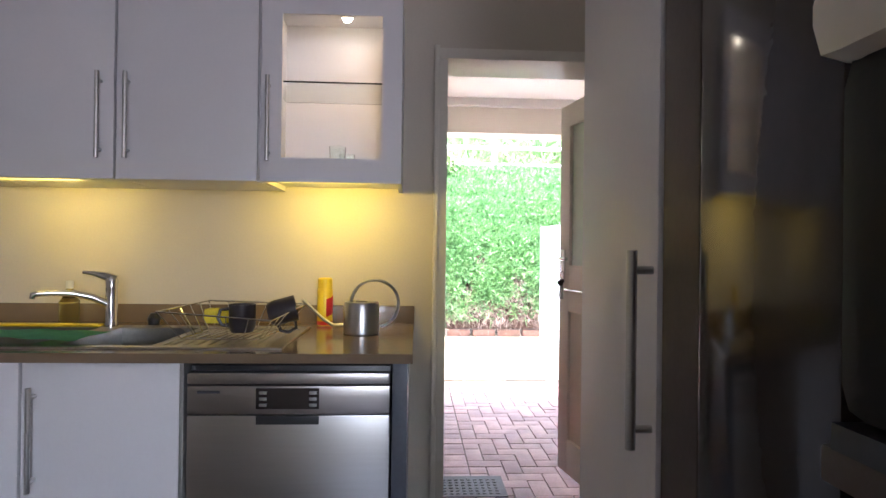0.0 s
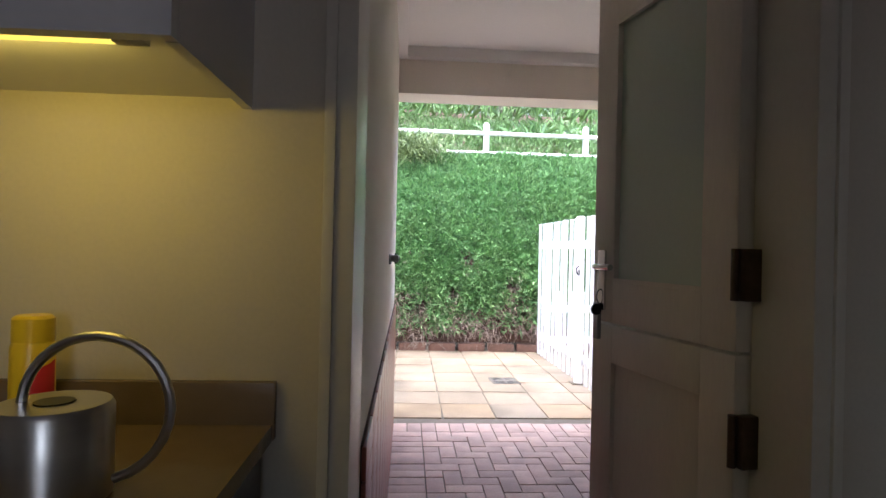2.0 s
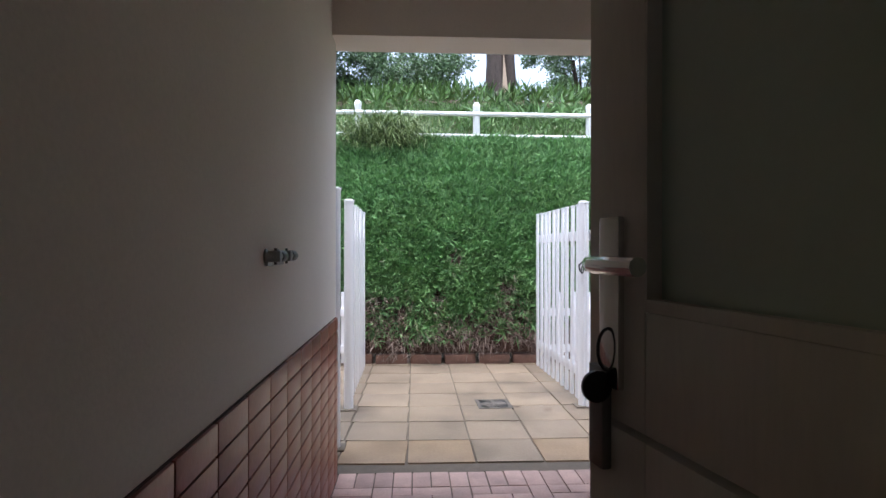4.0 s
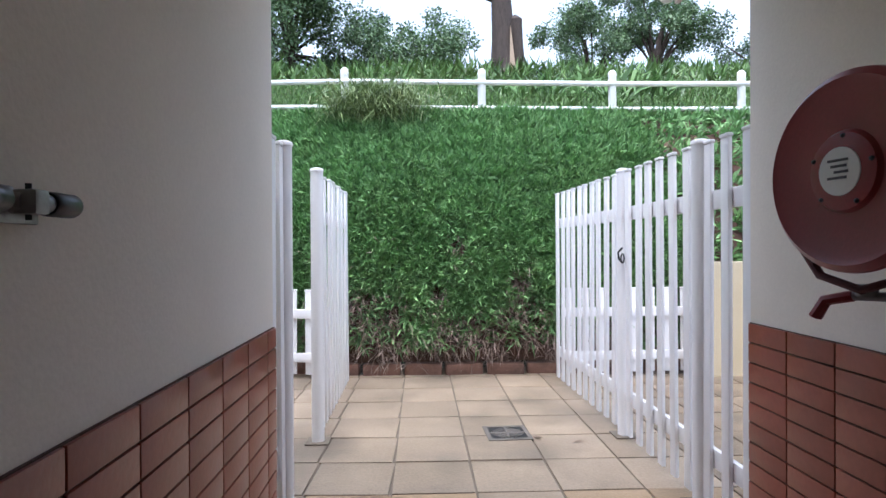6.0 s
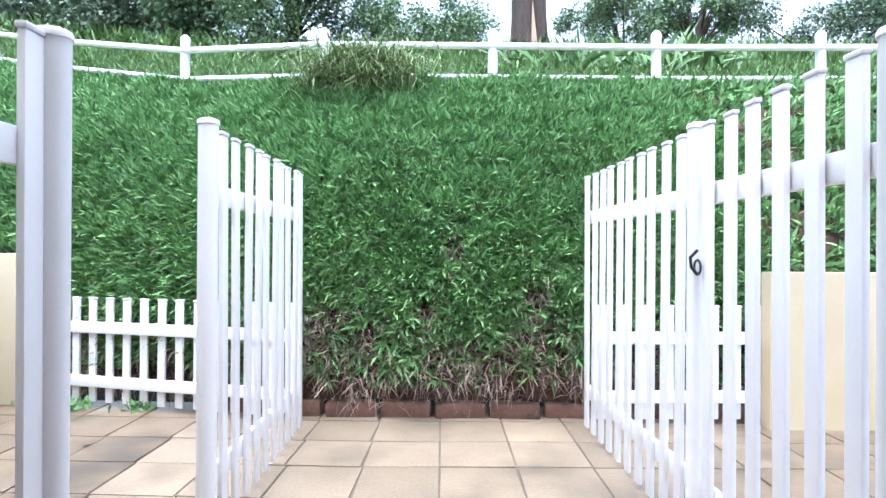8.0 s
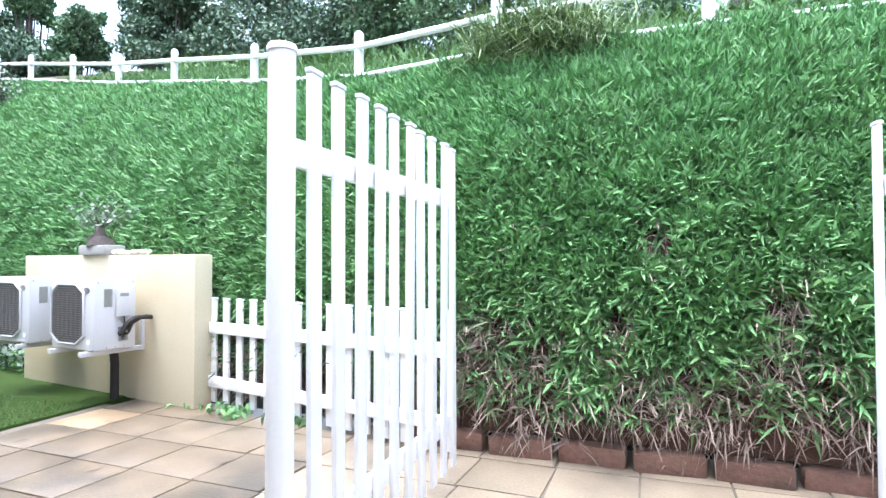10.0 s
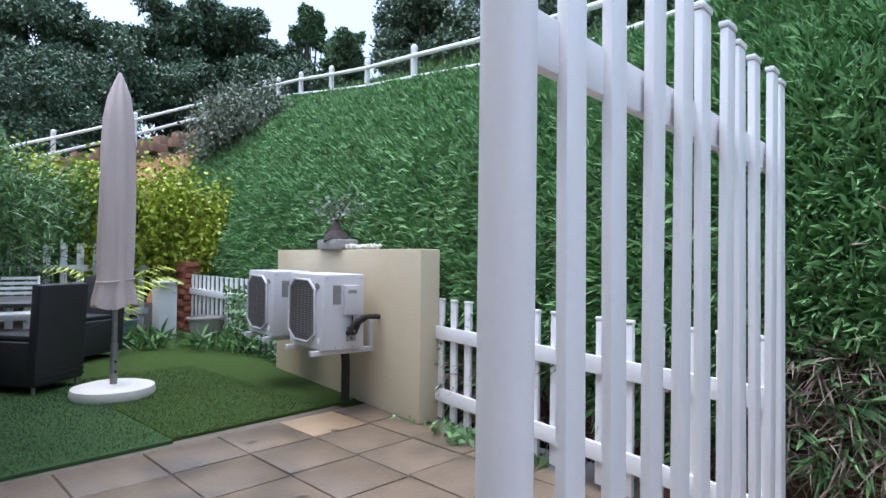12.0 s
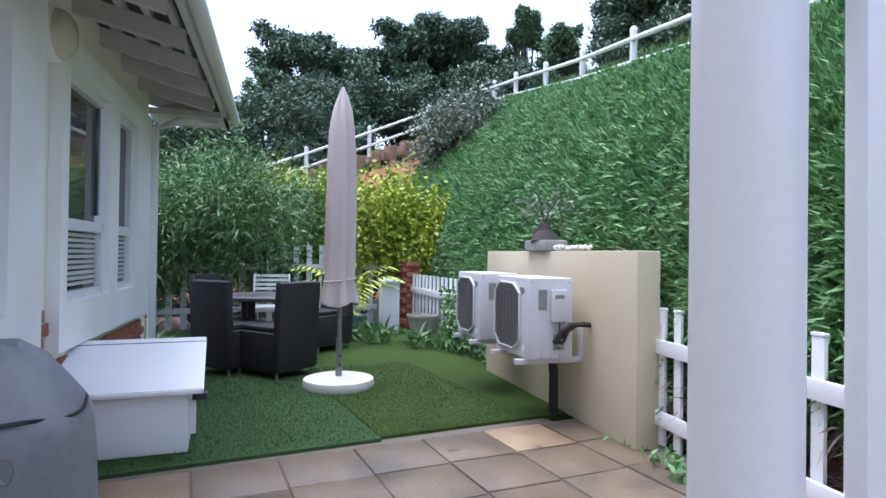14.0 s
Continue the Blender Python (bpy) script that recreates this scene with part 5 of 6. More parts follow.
for a, b in zip(rings, rings[1:]):
    for k in range(56):
        bm.faces.new((a[k], a[(k + 1) % 56], b[(k + 1) % 56], b[k]))
bm.faces.new(rings[0][::-1])
bm.faces.new(rings[-1])
part("cover", bm, COVER, bq)
bm = BM()
tube(bm, [(0.275 * 1.1 * math.cos(a), 0.275 * math.sin(a), 0.62 + 0.012 * math.sin(4 * a)) for a in [2 * math.pi * k / 40 for k in range(40)]], 0.007, seg=6, closed=True)
part("seam", bm, BLACK, bq, "dark piped seam")
bm = BM()
tube(bm, [(0.318 + 0.0 * k, 0.1 + 0.02 * math.cos(a), 0.5 + 0.04 * math.sin(a)) for k, a in enumerate([2 * math.pi * j / 10 for j in range(10)])], 0.004, seg=5, closed=True)
part("loop", bm, GREY_METAL, bq)


def pot(at, r, h, mtl, label):
    p = thing("plant_pot", at, label, "plant pot")
    bm = BM()
    lathe(bm, [(r * 0.75, 0), (r, h), (r * 1.05, h), (r * 1.05, h * 0.93), (r * 0.9, h * 0.93), (r * 0.85, h * 0.88)], 24)
    part("pot_body", bm, mtl, p)
    bm = BM()
    lathe(bm, [(r * 0.88, h * 0.85), (r * 0.88, h * 0.9)], 24)
    part("soil", bm, SOIL, p)
    return p


pot((-6.6, 10.55, G + 0.012), 0.24, 0.32, BLUE_POT, "blue-grey plant pot holding a small palm")
pot((-5.85, 11.35, G + 0.012), 0.22, 0.36, STONE_POT, "square-edged stone plant pot by the fence")
pl_ = thing("pedestal", (-6.9, 11.25, G), "white painted post box on a stand", "pedestal")
bm = BM()
box(bm, -0.12, 0.12, -0.12, 0.12, 0, 0.75, 0.01)
part("column", bm, WHITE_PAINT, pl_)
bm = BM()
box(bm, -0.15, 0.15, -0.15, 0.15, 0.75, 0.79, 0.01)
part("cap", bm, WHITE_PAINT, pl_)
pr = thing("brick_pier", (-7.3, 11.75, G), "small red brick pier at the fence end", "pier")
bm = BM()
box(bm, -0.15, 0.15, -0.11, 0.11, 0, 0.07, 0.004)
bk = mesh_of("brick", bm, RED_BRICK)
for k in range(13):
    piece("brick", bk, pr, pose(0, 0, 0.082 * k, 0, 0, 90 * (k % 2)))
bm = BM()
lathe(bm, [(1.05, 0), (1.05, 0.02)], 6)
solid("stepping_stone", bm, KERB, "terracotta stepping area at the lawn edge", "paving", at=pose(-7.2, 9.6, G + 0.0))

# ---- planting ----
rng = np.random.default_rng(11)


def bank_cover(name, count, x0, x1, s0, s1, length, width, material, label, lift=0.8, up=0.45, droop=0.12, thin=None, tuft=3):
    """Leaves in small tufts over a stretch of the bank."""
    pts, nor = [], []
    pr_ = random.Random(len(name) + count)
    while len(pts) < count:
        x, s = pr_.uniform(x0, x1), pr_.uniform(s0, s1)
        if thin and pr_.random() > thin(x, s):
            continue
        p = bank_point(x, s)
        q = bank_point(x, s + 0.03)
        t = (q - p).normalized()
        n = Vector((1, 0, 0)).cross(t).normalized()
        if n.y > 0 and s < 0.9 or n.z < 0:
            n = -n
        p = p + n * pr_.uniform(-0.02, 0.07)
        pts.append(p)
        nor.append(n)
    pts, nor = np.array(pts), np.array(nor)
    swell = np.array([noise.noise(Vector(p) * 5.5) for p in pts])
    pts = pts + nor * (0.045 * swell)[:, None]
    axis = nor * lift + rng.normal(size=pts.shape) * 0.62
    axis[:, 2] += up
    axis /= np.linalg.norm(axis, axis=1)[:, None]
    pts = np.repeat(pts, tuft, axis=0) + rng.normal(size=(count * tuft, 3)) * 0.01
    axis = np.repeat(axis, tuft, axis=0)
    ob = new(name, raw_mesh(name, leaves(pts, axis, length, width, rng, 1.5, droop, 0.0), 4, material))
    return tagged(ob, label, "groundcover", kind="stuff")


def green(x, s):
    patch = noise.noise(Vector((x * 1.7, s * 3.0, 2.0)))
    low = min(1.0, max(0.0, (s - 0.05 - 0.24 * patch) / 0.11))
    hole = 1.0
    for hx, hs, r in ((1.95, 0.36, 0.1), (2.55, 0.24, 0.08), (1.75, 0.2, 0.09)):
        d = math.hypot((x - hx) * 0.8, (s - hs) * 2.2) / r
        hole = min(hole, max(0.03, d - 0.6)) if d < 1.6 else hole
    return max(0.1 if s < 0.35 and hole > 0.5 else 0.02, low * hole)


def dry(x, s):
    return min(1, max(0.05, (0.2 + 0.24 * noise.noise(Vector((x * 1.7, s * 3.0, 2.0))) - s) / 0.12))


bank_cover("groundcover", 46000, -1.6, 4.3, 0.04, 1.02, 0.135, 0.0098, GRASS, "dense green fleshy-leaved groundcover on the bank", thin=green, tuft=6)
bank_cover("groundcover", 44000, -12.5, -1.4, 0.04, 1.02, 0.125, 0.009, GRASS, "dense green fleshy-leaved groundcover on the bank", thin=green, tuft=4)
bank_cover("groundcover", 4000, 4.2, 9.0, 0.06, 1.06, 0.16, 0.015, GRASS, "dense green fleshy-leaved groundcover on the bank", thin=green, tuft=4)
bank_cover("dry_stems", 3000, -3.5, 5.0, 0.0, 0.42, 0.16, 0.0042, GRASS_DRY, "tangle of dry brown stems at the foot of the bank", lift=0.3, up=-0.25, droop=0.2, thin=dry, tuft=4)
bank_cover("dry_stems", 700, -2.0, 5.0, 0.03, 0.13, 0.2, 0.0042, GRASS_DRY, "dry brown runners hanging over the edging blocks", lift=0.45, up=-0.5, droop=0.2, tuft=3)
bank_cover("groundcover", 900, -2.0, 5.0, 0.05, 0.26, 0.13, 0.0085, GRASS, "green shoots among the dry stems at the bank foot", thin=lambda x, s: max(0.0, noise.noise(Vector((x * 2.6, s * 5.0, 7.0))) * 2.2), tuft=7)
for hx, hs in ((1.95, 0.36), (2.55, 0.24), (1.75, 0.2)):
    bank_cover("dry_stems", 60, hx - 0.13, hx + 0.13, hs - 0.05, hs + 0.07, 0.15, 0.0034, GRASS_DRY, "dry brown stems hanging in a bare patch of the bank", lift=0.35, up=-0.4, droop=0.25, tuft=3)
bank_cover("rough_grass", 16000, -9.0, 9.0, 1.1, 5.0, 0.2, 0.008, GRASS_TOP, "rough green grass on top of the bank", lift=0.6, up=0.9, tuft=3)
bank_cover("rough_grass", 5000, -11.0, 14.0, 5.0, 14.0, 0.5, 0.025, GRASS_TOP, "rough green grass on top of the bank", lift=0.6, up=0.9, tuft=3)

# long grass clump by the rail fence
c0 = crest(1.02)
cl_pts = np.array([[c0.x + rng.normal() * 0.27, c0.y - 0.15 + rng.normal() * 0.14, c0.z + rng.uniform(-0.25, 0.15)] for _ in range(2600)])
ob = new("grass_clump", raw_mesh("grass_clump", leaves(cl_pts, np.tile((0, -0.5, 0.6), (2600, 1)), 0.68, 0.0055, rng, 0.9, 0.5, 0.75), 4, CLUMP))
tagged(ob, "clump of long arching grass on the bank edge", "grass clump")


def strap_plant(name, at, n, length, width, material, label, spread=0.15):
    pts = np.array(at) + rng.normal(size=(n, 3)) * (spread, spread, 0.01)
    o = new(name, raw_mesh(name, leaves(pts, np.tile((0, 0, 1.0), (n, 1)), length, width, rng, 0.9, 0.25, 0.3), 4, material))
    return tagged(o, label, "plant")


for x, y, s in ((3.7, 13.9, 0.7), (4.6, 13.7, 0.8), (5.3, 13.8, 0.7), (2.9, 14.0, 0.5)):
    strap_plant("strap_leaf_plant", (x, y, crest_z(x) + 0.38 * (y - 12.2)), 60, s, 0.03, BUSH, "strap-leaved plant behind the rail fence", 0.2)
for x, y in ((-5.5, 11.2), (-6.0, 10.75), (-6.4, 10.4), (-5.1, 11.45), (-6.9, 10.1), (-6.7, 8.0), (-6.3, 7.9)):
    strap_plant("border_plant", (x, y, G), 70, 0.42, 0.018, BUSH, "green strap-leaved border plant", 0.12)
for x, y in ((-1.55, 10.85), (-1.2, 10.8), (-1.0, 10.75), (-0.5, 10.7)):
    strap_plant("weed", (x, y, G), 34, 0.1, 0.016, GRASS, "small green weed at the fence foot", 0.06)
# climbing plant on the far low fence
pts = np.column_stack([rng.uniform(-5.6, -4.05, 900), np.zeros(900), rng.uniform(G, 0.55, 900)])
pts[:, 1] = 11.42 + (-4.0 - pts[:, 0]) * 0.103 - 0.06 + rng.normal(size=900) * 0.04
tagged(new("climbing_plant", raw_mesh("climbing_plant", leaves(pts, np.tile((0, -1.0, 0.3), (900, 1)), 0.07, 0.02, rng, 0.8), 4, BUSH)), "green climbing plant on the low fence", "plant")
# small palm
palm = thing("palm", (-6.6, 10.55, G + 0.28), "small yellow-green palm in a pot", "palm")
quads = []
for k in range(15):
    a, rise = rng.uniform(0, 2 * math.pi), rng.uniform(0.9, 1.5)
    for j in range(14):
        f = j / 13
        base = np.array([math.cos(a) * 0.75 * f ** 1.3, math.sin(a) * 0.75 * f ** 1.3, rise * f - 0.75 * f ** 2.5])
        for sgn in (-1, 1):
            dd = np.array([-math.sin(a) * sgn, math.cos(a) * sgn, -0.5]) + np.array([math.cos(a), math.sin(a), 0]) * 0.6
            dd /= np.linalg.norm(dd)
            e = base + dd * 0.26 * (1 - 0.5 * f)
            w_ = np.array([math.cos(a), math.sin(a), 0.2]) * 0.014
            m_ = (base + e) / 2
            quads += [base, m_ + w_, e, m_ - w_]
o = new("fronds", raw_mesh("fronds", np.array(quads), 4, BUSH_YELLOW))
o.parent = palm


def crown(name, blobs, n, length, width, material, seed, shell=0.5):
    r_ = np.random.default_rng(seed)
    pts, nor = [], []
    for cx, cy, cz, rx, ry, rz in blobs:
        k = int(n * rx * rz / sum(b[3] * b[5] for b in blobs))
        d = r_.normal(size=(k, 3))
        d /= np.linalg.norm(d, axis=1)[:, None]
        rad = r_.uniform(shell * 0.6, 1.22, k) ** 0.75
        clump = 1 + 0.18 * np.sin(d[:, 0] * 7 + cx) * np.sin(d[:, 2] * 6 + cz) + 0.1 * np.sin(d[:, 1] * 13)
        pts.append(np.array((cx, cy, cz)) + d * np.array((rx, ry, rz)) * (rad * clump)[:, None])
        nor.append(d)
    pts, nor = np.concatenate(pts), np.concatenate(nor)
    return raw_mesh(name, leaves(pts, nor, length, width, r_, 0.5, 0.15, 0.1), 4, material)


def tree(at, height, spread, seed, material, label, leaf=0.3, n=6000, flat=0.5, trunk=0.2, blobs=9, low=0.35):
    r_ = random.Random(seed)
    t = thing("tree", at, label, "tree", "trees above the garden")
    bm = BM()
    tube(bm, [(0, 0, -0.8), (0.1 * r_.random(), 0, height * 0.25), (r_.uniform(-0.3, 0.3), r_.uniform(-0.3, 0.3), height * 0.5), (r_.uniform(-0.5, 0.5), 0, height * 0.75)], [trunk, trunk * 0.8, trunk * 0.55, trunk * 0.3], seg=10)
    bl = []
    for k in range(blobs):
        a, f = r_.uniform(0, 2 * math.pi), r_.uniform(0.2, 1.0) ** 0.7
        z = height * r_.uniform(low, 0.95)
        rr = spread * f * (1.1 - 0.75 * abs(z / height - 0.55))
        c_ = (rr * math.cos(a), rr * math.sin(a), z)
        size = spread * r_.uniform(0.24, 0.42)
        bl.append((*c_, size, size, size * flat * r_.uniform(0.7, 1.2)))
        for q in range(3):
            b_ = size * r_.uniform(0.3, 0.55)
            e_ = r_.uniform(0, 2 * math.pi)
            bl.append((c_[0] + size * 0.95 * math.cos(e_), c_[1] + size * 0.95 * math.sin(e_), c_[2] + size * flat * r_.uniform(-0.5, 0.95), b_, b_, b_ * (0.5 + flat * 0.5)))
        tube(bm, [(0, 0, height * 0.3), (c_[0] * 0.5, c_[1] * 0.5, (height * 0.35 + z) / 2), c_], [trunk * 0.35, trunk * 0.22, trunk * 0.06], seg=6)
    part("trunk", bm, BARK, t)
    o = new("crown", crown("crown", bl, n, leaf, leaf * 0.28, material, seed))
    o.parent = t
    return t


def shrub(name, at, size, n, leaf, material, label, seed, blobs=6, slim=0.25):
    r_ = random.Random(seed)
    t = thing(name, at, label, "shrub")
    bl = [(r_.uniform(-0.6, 0.6) * size[0], r_.uniform(-0.6, 0.6) * size[1], size[2] * r_.uniform(0.35, 0.85), size[0] * r_.uniform(0.3, 0.55), size[1] * r_.uniform(0.35, 0.6), size[2] * r_.uniform(0.2, 0.4)) for _ in range(blobs)]
    bm = BM()
    for b in bl:
        tube(bm, [(0, 0, 0), (b[0] * 0.5, b[1] * 0.5, b[2] * 0.5), b[:3]], [0.04, 0.025, 0.01], seg=6)
    part("stems", bm, BARK, t)
    o = new("crown", crown("crown", bl, n, leaf, leaf * slim, material, seed))
    o.parent = t
    return t


# garden end
shrub("hedge_bush", (-8.5, 8.7, G), (1.6, 1.5, 2.35), 46000, 0.14, BUSH, "feathery green hedge bush over the picket fence", 21, 16, 0.07)
shrub("hedge_bush", (-8.8, 10.3, G), (1.0, 1.2, 2.1), 26000, 0.14, BUSH, "feathery green hedge bush over the picket fence", 22, 12, 0.07)
shrub("hedge_bush", (-7.6, 7.6, G), (1.0, 1.0, 1.9), 22000, 0.14, BUSH, "feathery green hedge bush beside the house", 25, 12, 0.07)
shrub("yellow_shrub", (-8.3, 11.3, G), (1.1, 0.9, 2.4), 24000, 0.085, BUSH_YELLOW, "bright yellow-green garden shrub", 23, 13, 0.3)
shrub("yellow_shrub", (-7.7, 12.2, G + 0.3), (0.7, 0.6, 1.6), 9000, 0.09, BUSH_YELLOW, "bright yellow-green garden shrub", 24, 9)
shrub("yellow_shrub", (-9.6, 10.5, G + 0.4), (0.9, 0.9, 2.2), 9000, 0.09, BUSH_YELLOW, "yellow-green shrub behind the hedge", 26, 7)
shrub("grey_bush", (-10.0, 14.0, 2.5), (1.7, 1.1, 1.75), 11000, 0.09, GREY_LEAF, "sparse grey-green bush at the end of the bank", 27, 9)

# trees on the rise behind
for x, y, z, h, s, sd_, m_, n_, lf, fl, bn, lw in (
        (-27.0, 14.8, 4.2, 8.4, 2.8, 31, TREE_LEAF, 60000, 0.19, 0.50, 26, 0.38),
        (-25.0, 18.9, 4.6, 7.7, 2.4, 32, TREE_LEAF, 60000, 0.18, 0.50, 26, 0.35),
        (-23.0, 21.2, 5.1, 8.1, 2.3, 33, TREE_LEAF, 60000, 0.18, 0.50, 26, 0.40),
        (-20.0, 22.4, 6.6, 5.6, 0.7, 34, TREE_LIGHT, 30000, 0.14, 1.20, 16, 0.15),
        (-18.0, 22.6, 6.5, 4.0, 1.2, 35, TREE_LIGHT, 30000, 0.13, 0.80, 16, 0.20),
        (-14.0, 23.5, 6.7, 4.9, 2.0, 36, TREE_LEAF, 50000, 0.14, 0.70, 22, 0.20),
        (-21.0, 9.2, 2.6, 3.0, 2.0, 37, TREE_LEAF, 40000, 0.14, 0.80, 22, 0.10),
        (-22.0, 12.2, 3.3, 3.9, 2.3, 38, TREE_LEAF, 44000, 0.15, 0.70, 24, 0.10),
        (-23.0, 16.0, 3.9, 4.4, 2.7, 39, TREE_LEAF, 44000, 0.15, 0.70, 24, 0.10),
        (-22.0, 19.0, 4.8, 3.7, 2.3, 40, TREE_LEAF, 40000, 0.15, 0.70, 22, 0.10),
        (-26.0, 11.6, 3.8, 5.2, 1.1, 41, TREE_LIGHT, 14000, 0.12, 0.80, 14, 0.20),
        (-20.0, 21.0, 5.7, 3.6, 2.2, 42, TREE_LEAF, 36000, 0.14, 0.70, 20, 0.10),
        (-9.5, 23, 5.2, 6.5, 3.2, 46, TREE_LEAF, 36000, 0.15, 0.7, 20, 0.15),
        (-5.5, 22, 5.3, 5.8, 2.8, 47, TREE_LIGHT, 36000, 0.13, 0.75, 20, 0.12),
        (-2.0, 21, 5.1, 4.4, 2.2, 48, TREE_LIGHT, 34000, 0.1, 0.75, 20, 0.12),
        (0.9, 21.5, 5.1, 3.0, 1.7, 49, TREE_LIGHT, 24000, 0.09, 0.75, 18, 0.1),
        (6.8, 22, 5.1, 2.9, 1.4, 50, TREE_LIGHT, 20000, 0.085, 0.8, 16, 0.1),
        (8.5, 21.5, 5.1, 3.7, 1.2, 51, TREE_LIGHT, 20000, 0.085, 0.9, 16, 0.1),
        (12.4, 22, 5.0, 3.2, 1.9, 52, TREE_LEAF, 20000, 0.1, 0.8, 16, 0.1),
        (16, 20, 4.7, 5.0, 2.5, 53, TREE_LEAF, 24000, 0.12, 0.8, 18, 0.1)):
    if x < -13.5:
        z, h, lw = -0.3, h + z + 0.3, (z + 0.3 + lw * h) / (h + z + 0.3)
    tree((x, y, z), h, s, sd_, m_, "leafy green tree on the rise behind the rail fence", lf, n_, fl, 0.1 + h * 0.012, bn, lw)

# broken trunk
st = thing("broken_trunk", (3.45, 18.0, 4.85), "tall broken tree trunk with a pale split", "tree trunk")
bm = BM()
prof = [(0.36, -0.5), (0.32, 0.3), (0.25, 1.0), (0.22, 2.0), (0.2, 3.2), (0.18, 4.5), (0.12, 5.2)]
rings = []
for r, z in prof:
    rings.append([bm.verts.new((r * (1 + 0.14 * math.sin(3 * a + z) + 0.06 * math.sin(8 * a)) * math.cos(a) - 0.06 * z + 0.1, r * math.sin(a), z)) for a in [2 * math.pi * k / 20 for k in range(20)]])
for a, b in zip(rings, rings[1:]):
    for k in range(20):
        bm.faces.new((a[k], a[(k + 1) % 20], b[(k + 1) % 20], b[k]))
bm.faces.new(rings[-1])
part("main_stem", bm, BARK, st)
bm = BM()
tube(bm, [(0.3, 0, -0.4), (0.36, -0.05, 0.5), (0.34, -0.05, 1.0), (0.33, -0.05, 1.4), (0.3, -0.03, 1.5)], [0.2, 0.17, 0.15, 0.15, 0.06], seg=14)
part("side_stem", bm, BARK, st)
bm = BM()
v = [bm.verts.new(p) for p in ((0.14, -0.33, 0.1), (0.3, -0.33, 0.06), (0.18, -0.27, 1.2), (0.14, -0.2, 0.1), (0.3, -0.2, 0.06), (0.18, -0.15, 1.2))]
for f in ((0, 1, 2), (5, 4, 3), (0, 3, 4, 1), (1, 4, 5, 2), (2, 5, 3, 0)):
    bm.faces.new([v[i] for i in f])
part("split_wood", bm, SPLIT, st, "pale split wood", smooth=False)
bm = BM()
for a, b in (((-0.2, 0, 0.1), (-0.5, -0.05, 0.3)), ((-0.1, 0, 1.9), (-0.45, 0, 2.0))):
    rod(bm, a, b, 0.12, 0.08, 10)
part("stub", bm, BARK, st)

# turf blades near the path
tp = np.column_stack([rng.uniform(-4.6, -2.27, 30000), rng.uniform(7.5, 10.6, 30000), np.full(30000, G + 0.01)])
tagged(new("turf_pile", raw_mesh("turf_pile", leaves(tp, np.tile((0, 0, 1.0), (30000, 1)), 0.022, 0.002, rng, 1.2), 4, TURF_BLADE)), "short pile of the artificial turf", "turf", kind="stuff")

# fallen leaves on the slabs
bm = BM()
rr = random.Random(9)
for x, y in ((-1.9, 9.78), (-1.0, 9.55), (-1.75, 10.3), (2.35, 8.6), (2.6, 8.5), (-0.4, 9.9)):
    a = rr.uniform(0, 3)
    v = [bm.verts.new((x + r * math.cos(a + b) * 0.5, y + r * math.sin(a + b) * 0.5, G + 0.004 + 0.006 * h)) for r, b, h in ((0.1, 0, 0.2), (0.03, 1.4, 1.2), (0.1, 3.1, 0.4), (0.03, 4.5, 1.0))]
    bm.faces.new(v)
bmesh.ops.solidify(bm, geom=bm.faces[:], thickness=0.002)
solid("fallen_leaves", bm, GRASS_DRY, "curled dry leaves lying on the slabs", "leaves", kind="stuff")

# kerb blocks at the foot of the bank
kerb = thing("kerb_row", (0, 0, 0), "row of terracotta edging blocks at the foot of the bank", "kerb")
bm = BM()
box(bm, -0.19, 0.19, -0.07, 0.07, 0, 0.13, 0.03)
kb = mesh_of("block", bm, KERB)
for k in range(13):
    x = 0.75 + 0.415 * k - 0.4
    piece("block", kb, kerb, pose(x, base_y(x) + 0.0 + random.uniform(-0.015, 0.015), G - 0.02, random.uniform(-3, 3), random.uniform(-2, 2), random.uniform(-4, 4)))

# drain grate in the slabs
dg = thing("drain_grate", pose(2.16, 8.71, G, 0, 0, 2.2), "square cast drain grate set in the slabs", "drain")
bm = BM()
for b in ((-0.15, 0.15, -0.15, -0.12), (-0.15, 0.15, 0.12, 0.15), (-0.15, -0.12, -0.12, 0.12), (0.12, 0.15, -0.12, 0.12)):
    box(bm, *b, -0.015, 0.007)
for k in range(4):
    a = radians(45 + 90 * k)
    for j in range(3):
        o_ = 0.03 + 0.03 * j
        rod(bm, (o_ * math.cos(a) - 0.05 * math.sin(a), o_ * math.sin(a) + 0.05 * math.cos(a), 0.002), (o_ * math.cos(a) + 0.05 * math.sin(a), o_ * math.sin(a) - 0.05 * math.cos(a), 0.002), 0.007, seg=6)
rod(bm, (-0.12, 0, 0.001), (0.12, 0, 0.001), 0.009, seg=6)
rod(bm, (0, -0.12, 0.001), (0, 0.12, 0.001), 0.009, seg=6)
part("grid", bm, CAST_IRON, dg, smooth=False)
# flat black plate at slab level stands in for the shaded drain pit
bm = BM()
box(bm, -0.12, 0.12, -0.12, 0.12, -0.016, 0.003)
part("pit", bm, BLACK, dg, smooth=False)
mg = thing("inspection_cover", (1.205, 4.49, G), "rectangular cast iron inspection cover in the pavers", "drain cover")
bm = BM()
box(bm, -0.2, 0.2, -0.15, 0.15, -0.02, 0.006, 0.003)
for i in range(9):
    for j in range(6):
        box(bm, -0.17 + 0.038 * i, -0.15 + 0.038 * i, -0.12 + 0.04 * j, -0.1 + 0.04 * j, 0.006, 0.01)
part("plate", bm, CAST_IRON, mg, smooth=False)

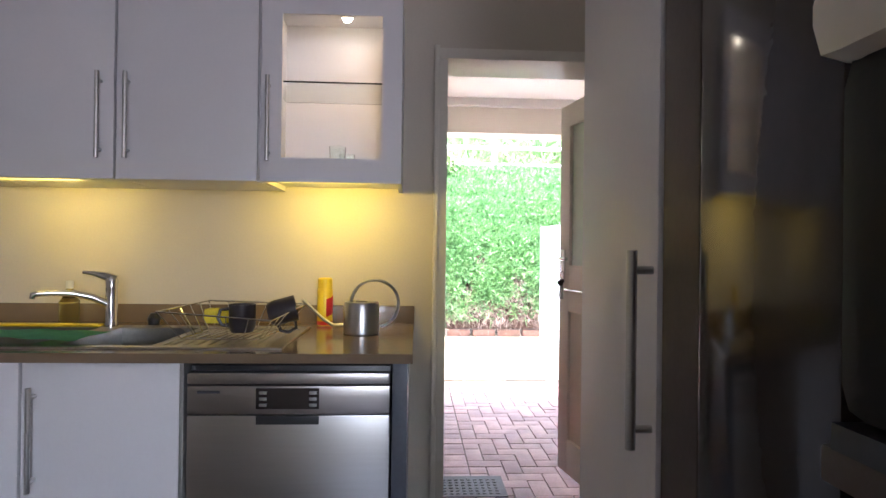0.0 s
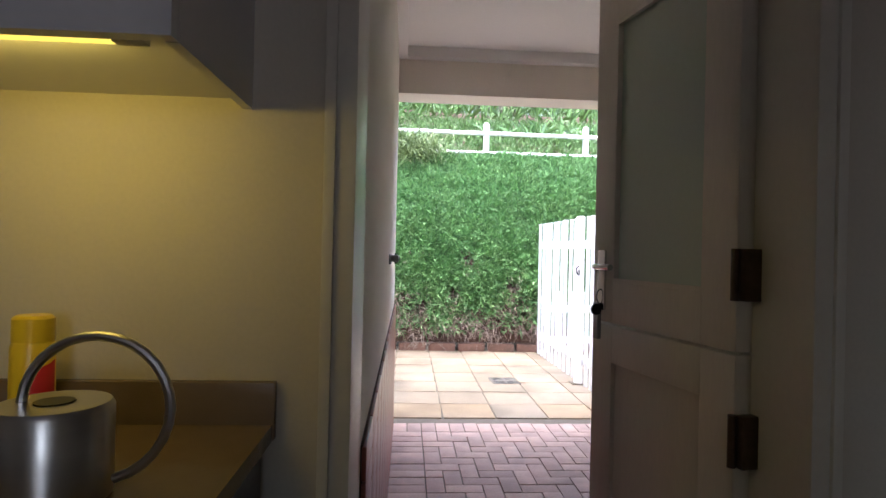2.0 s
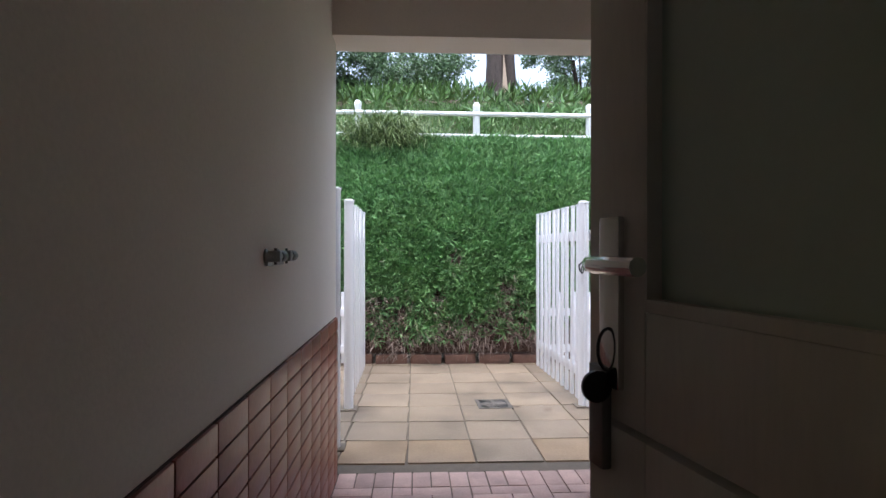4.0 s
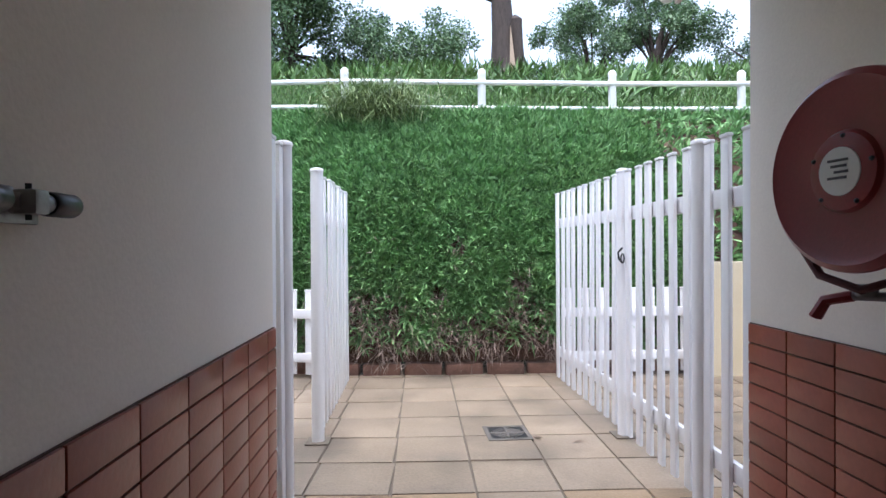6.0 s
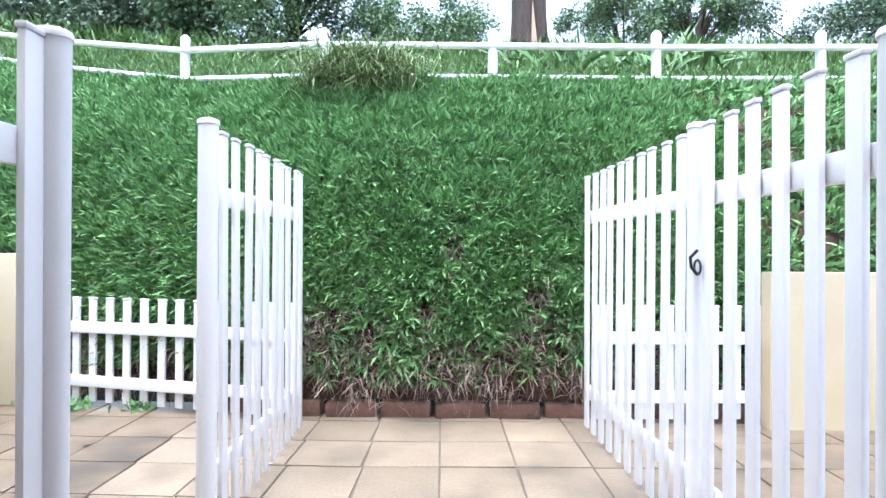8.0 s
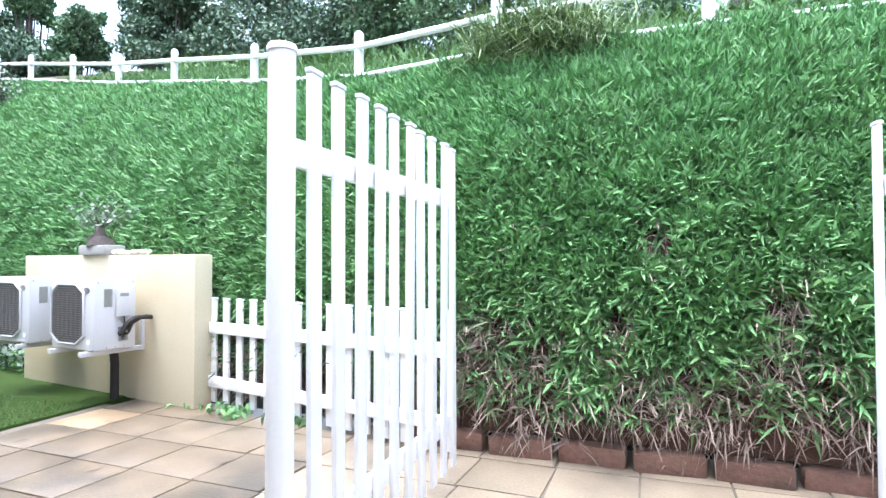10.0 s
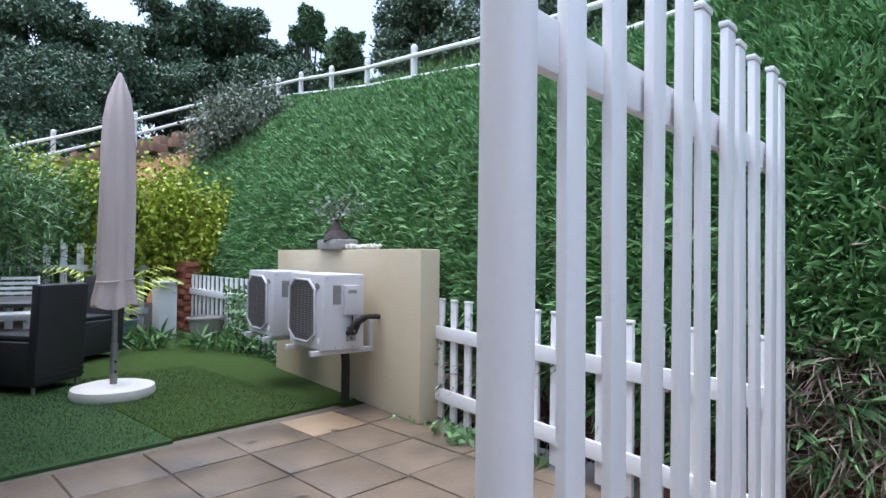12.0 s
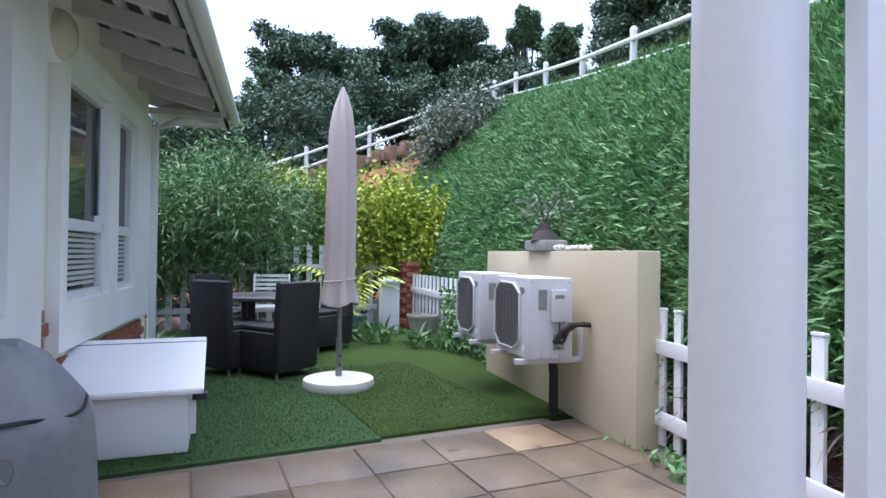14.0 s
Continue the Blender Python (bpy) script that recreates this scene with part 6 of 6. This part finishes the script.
# ---- pieces of walls and floors ----
# clay wall tiles of the passage dado
TP, TH = 0.2475, 0.0803


def wall_tile(a, b):
    bm = BM()
    box(bm, 0, 0.011, a + 0.003, b - 0.003, 0.003, TH - 0.003, 0.003)
    return mesh_of("tile", bm, CLAY_TILE)


ct, cn = wall_tile(0, TP), wall_tile(0, 0.127)
dado_l = structure("dado_left", GROUT, (WL, WL + 0.006, 3.74, 7.078, G, 0.77), label="glazed red clay tile dado on the passage wall", category="dado")
dado_r = structure("dado_right", GROUT, (WR - 0.006, WR, 3.74, 7.068, G, 0.77), label="glazed red clay tile dado on the passage wall", category="dado")
bm = BM()
box(bm, 0, 0.1, 0, 0.011, 0.003, TH - 0.003, 0.003)
ce = mesh_of("tile", bm, CLAY_TILE)
for j in range(12):
    z = 0.77 - TH * (j + 1)
    piece("tile", cn, dado_l, pose(WL + 0.003, 6.951, z))
    for k in range(13):
        piece("tile", ct, dado_l, pose(WL + 0.003, 6.951 - TP * (k + 1), z))
        piece("tile", ct, dado_r, pose(WR - 0.003, 7.068 - TP * k, z, 0, 0, 180))
    piece("tile", ce, dado_l, pose(WL - 0.1, 7.08, z))
    piece("tile", ce, dado_r, pose(WR, 7.07, z))

# clay pavers of the passage
paving = structure("paving", JOINT, (WL, WR, 3.73, 7.18, G - 0.017, G - 0.012), label="herringbone clay pavers in the passage", category="paving")
U = 0.1125


def paver_mesh(a, b):
    bm = BM()
    box(bm, 0.003, a - 0.003, 0.003, b - 0.003, -0.03, 0.0, 0.004)
    return mesh_of("paver", bm, PAVER)


PH, PV, P1 = paver_mesh(2 * U, U), paver_mesh(U, 2 * U), paver_mesh(U, U)


def lay(me, x, y):
    piece("paver", me, paving, pose(x, y, G + random.uniform(-0.002, 0.002)))


for k in range(30):
    lay(PH, WL + 0.01, 7.17 - 2 * U - U * (k + 1))
for k in range(16):
    lay(PV, WL + 0.01 + U * k, 7.17 - 2 * U)
ox, oy, nx, ny = WL + 0.01 + 2 * U, 7.17 - 2 * U - 27 * U, 14, 27
for i in range(-1, nx):
    for j in range(-1, ny):
        d = (i - j) % 4
        if d == 0:
            if i >= 0 and j >= 0:
                lay(PH if i + 1 < nx else P1, ox + i * U, oy + j * U)
            elif i == -1 and j >= 0:
                lay(P1, ox, oy + j * U)
        elif d == 3 and i >= 0:
            if j >= 0:
                lay(PV if j + 1 < ny else P1, ox + i * U, oy + j * U)
            else:
                lay(P1, ox + i * U, oy)

# sandstone slabs
slabs = structure("slab_paving", JOINT, (-2.31, 6.1, 7.19, 10.72, G - 0.017, G - 0.011), label="square sandstone slabs of the yard", category="paving")
T = 0.449


def slab_mesh(seed):
    r_ = random.Random(seed)
    bm = BM()
    box(bm, -T / 2 + 0.006, T / 2 - 0.006, -T / 2 + 0.006, T / 2 - 0.006, -0.04, 0.0, 0.006)
    for v_ in bm.verts:
        v_.co.x += r_.uniform(-0.002, 0.002)
        v_.co.y += r_.uniform(-0.002, 0.002)
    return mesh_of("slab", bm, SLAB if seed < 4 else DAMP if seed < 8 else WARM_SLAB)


SM = [slab_mesh(k) for k in range(9)]
for i in range(-9, 9):
    for j in range(-8, 2):
        lx, ly = (i + 0.5) * T, (j - 0.5) * T
        x = 1.86 + lx
        y = 10.468 + ly + 0.038 * max(0.0, 1.2 - x)
        if y < 7.3 or x < -2.45 or y > base_y(x) + 0.1 or x > 6.1 or (x > 2.9 and y < 7.25):
            continue
        if abs(x - 2.16) < 0.01:
            continue
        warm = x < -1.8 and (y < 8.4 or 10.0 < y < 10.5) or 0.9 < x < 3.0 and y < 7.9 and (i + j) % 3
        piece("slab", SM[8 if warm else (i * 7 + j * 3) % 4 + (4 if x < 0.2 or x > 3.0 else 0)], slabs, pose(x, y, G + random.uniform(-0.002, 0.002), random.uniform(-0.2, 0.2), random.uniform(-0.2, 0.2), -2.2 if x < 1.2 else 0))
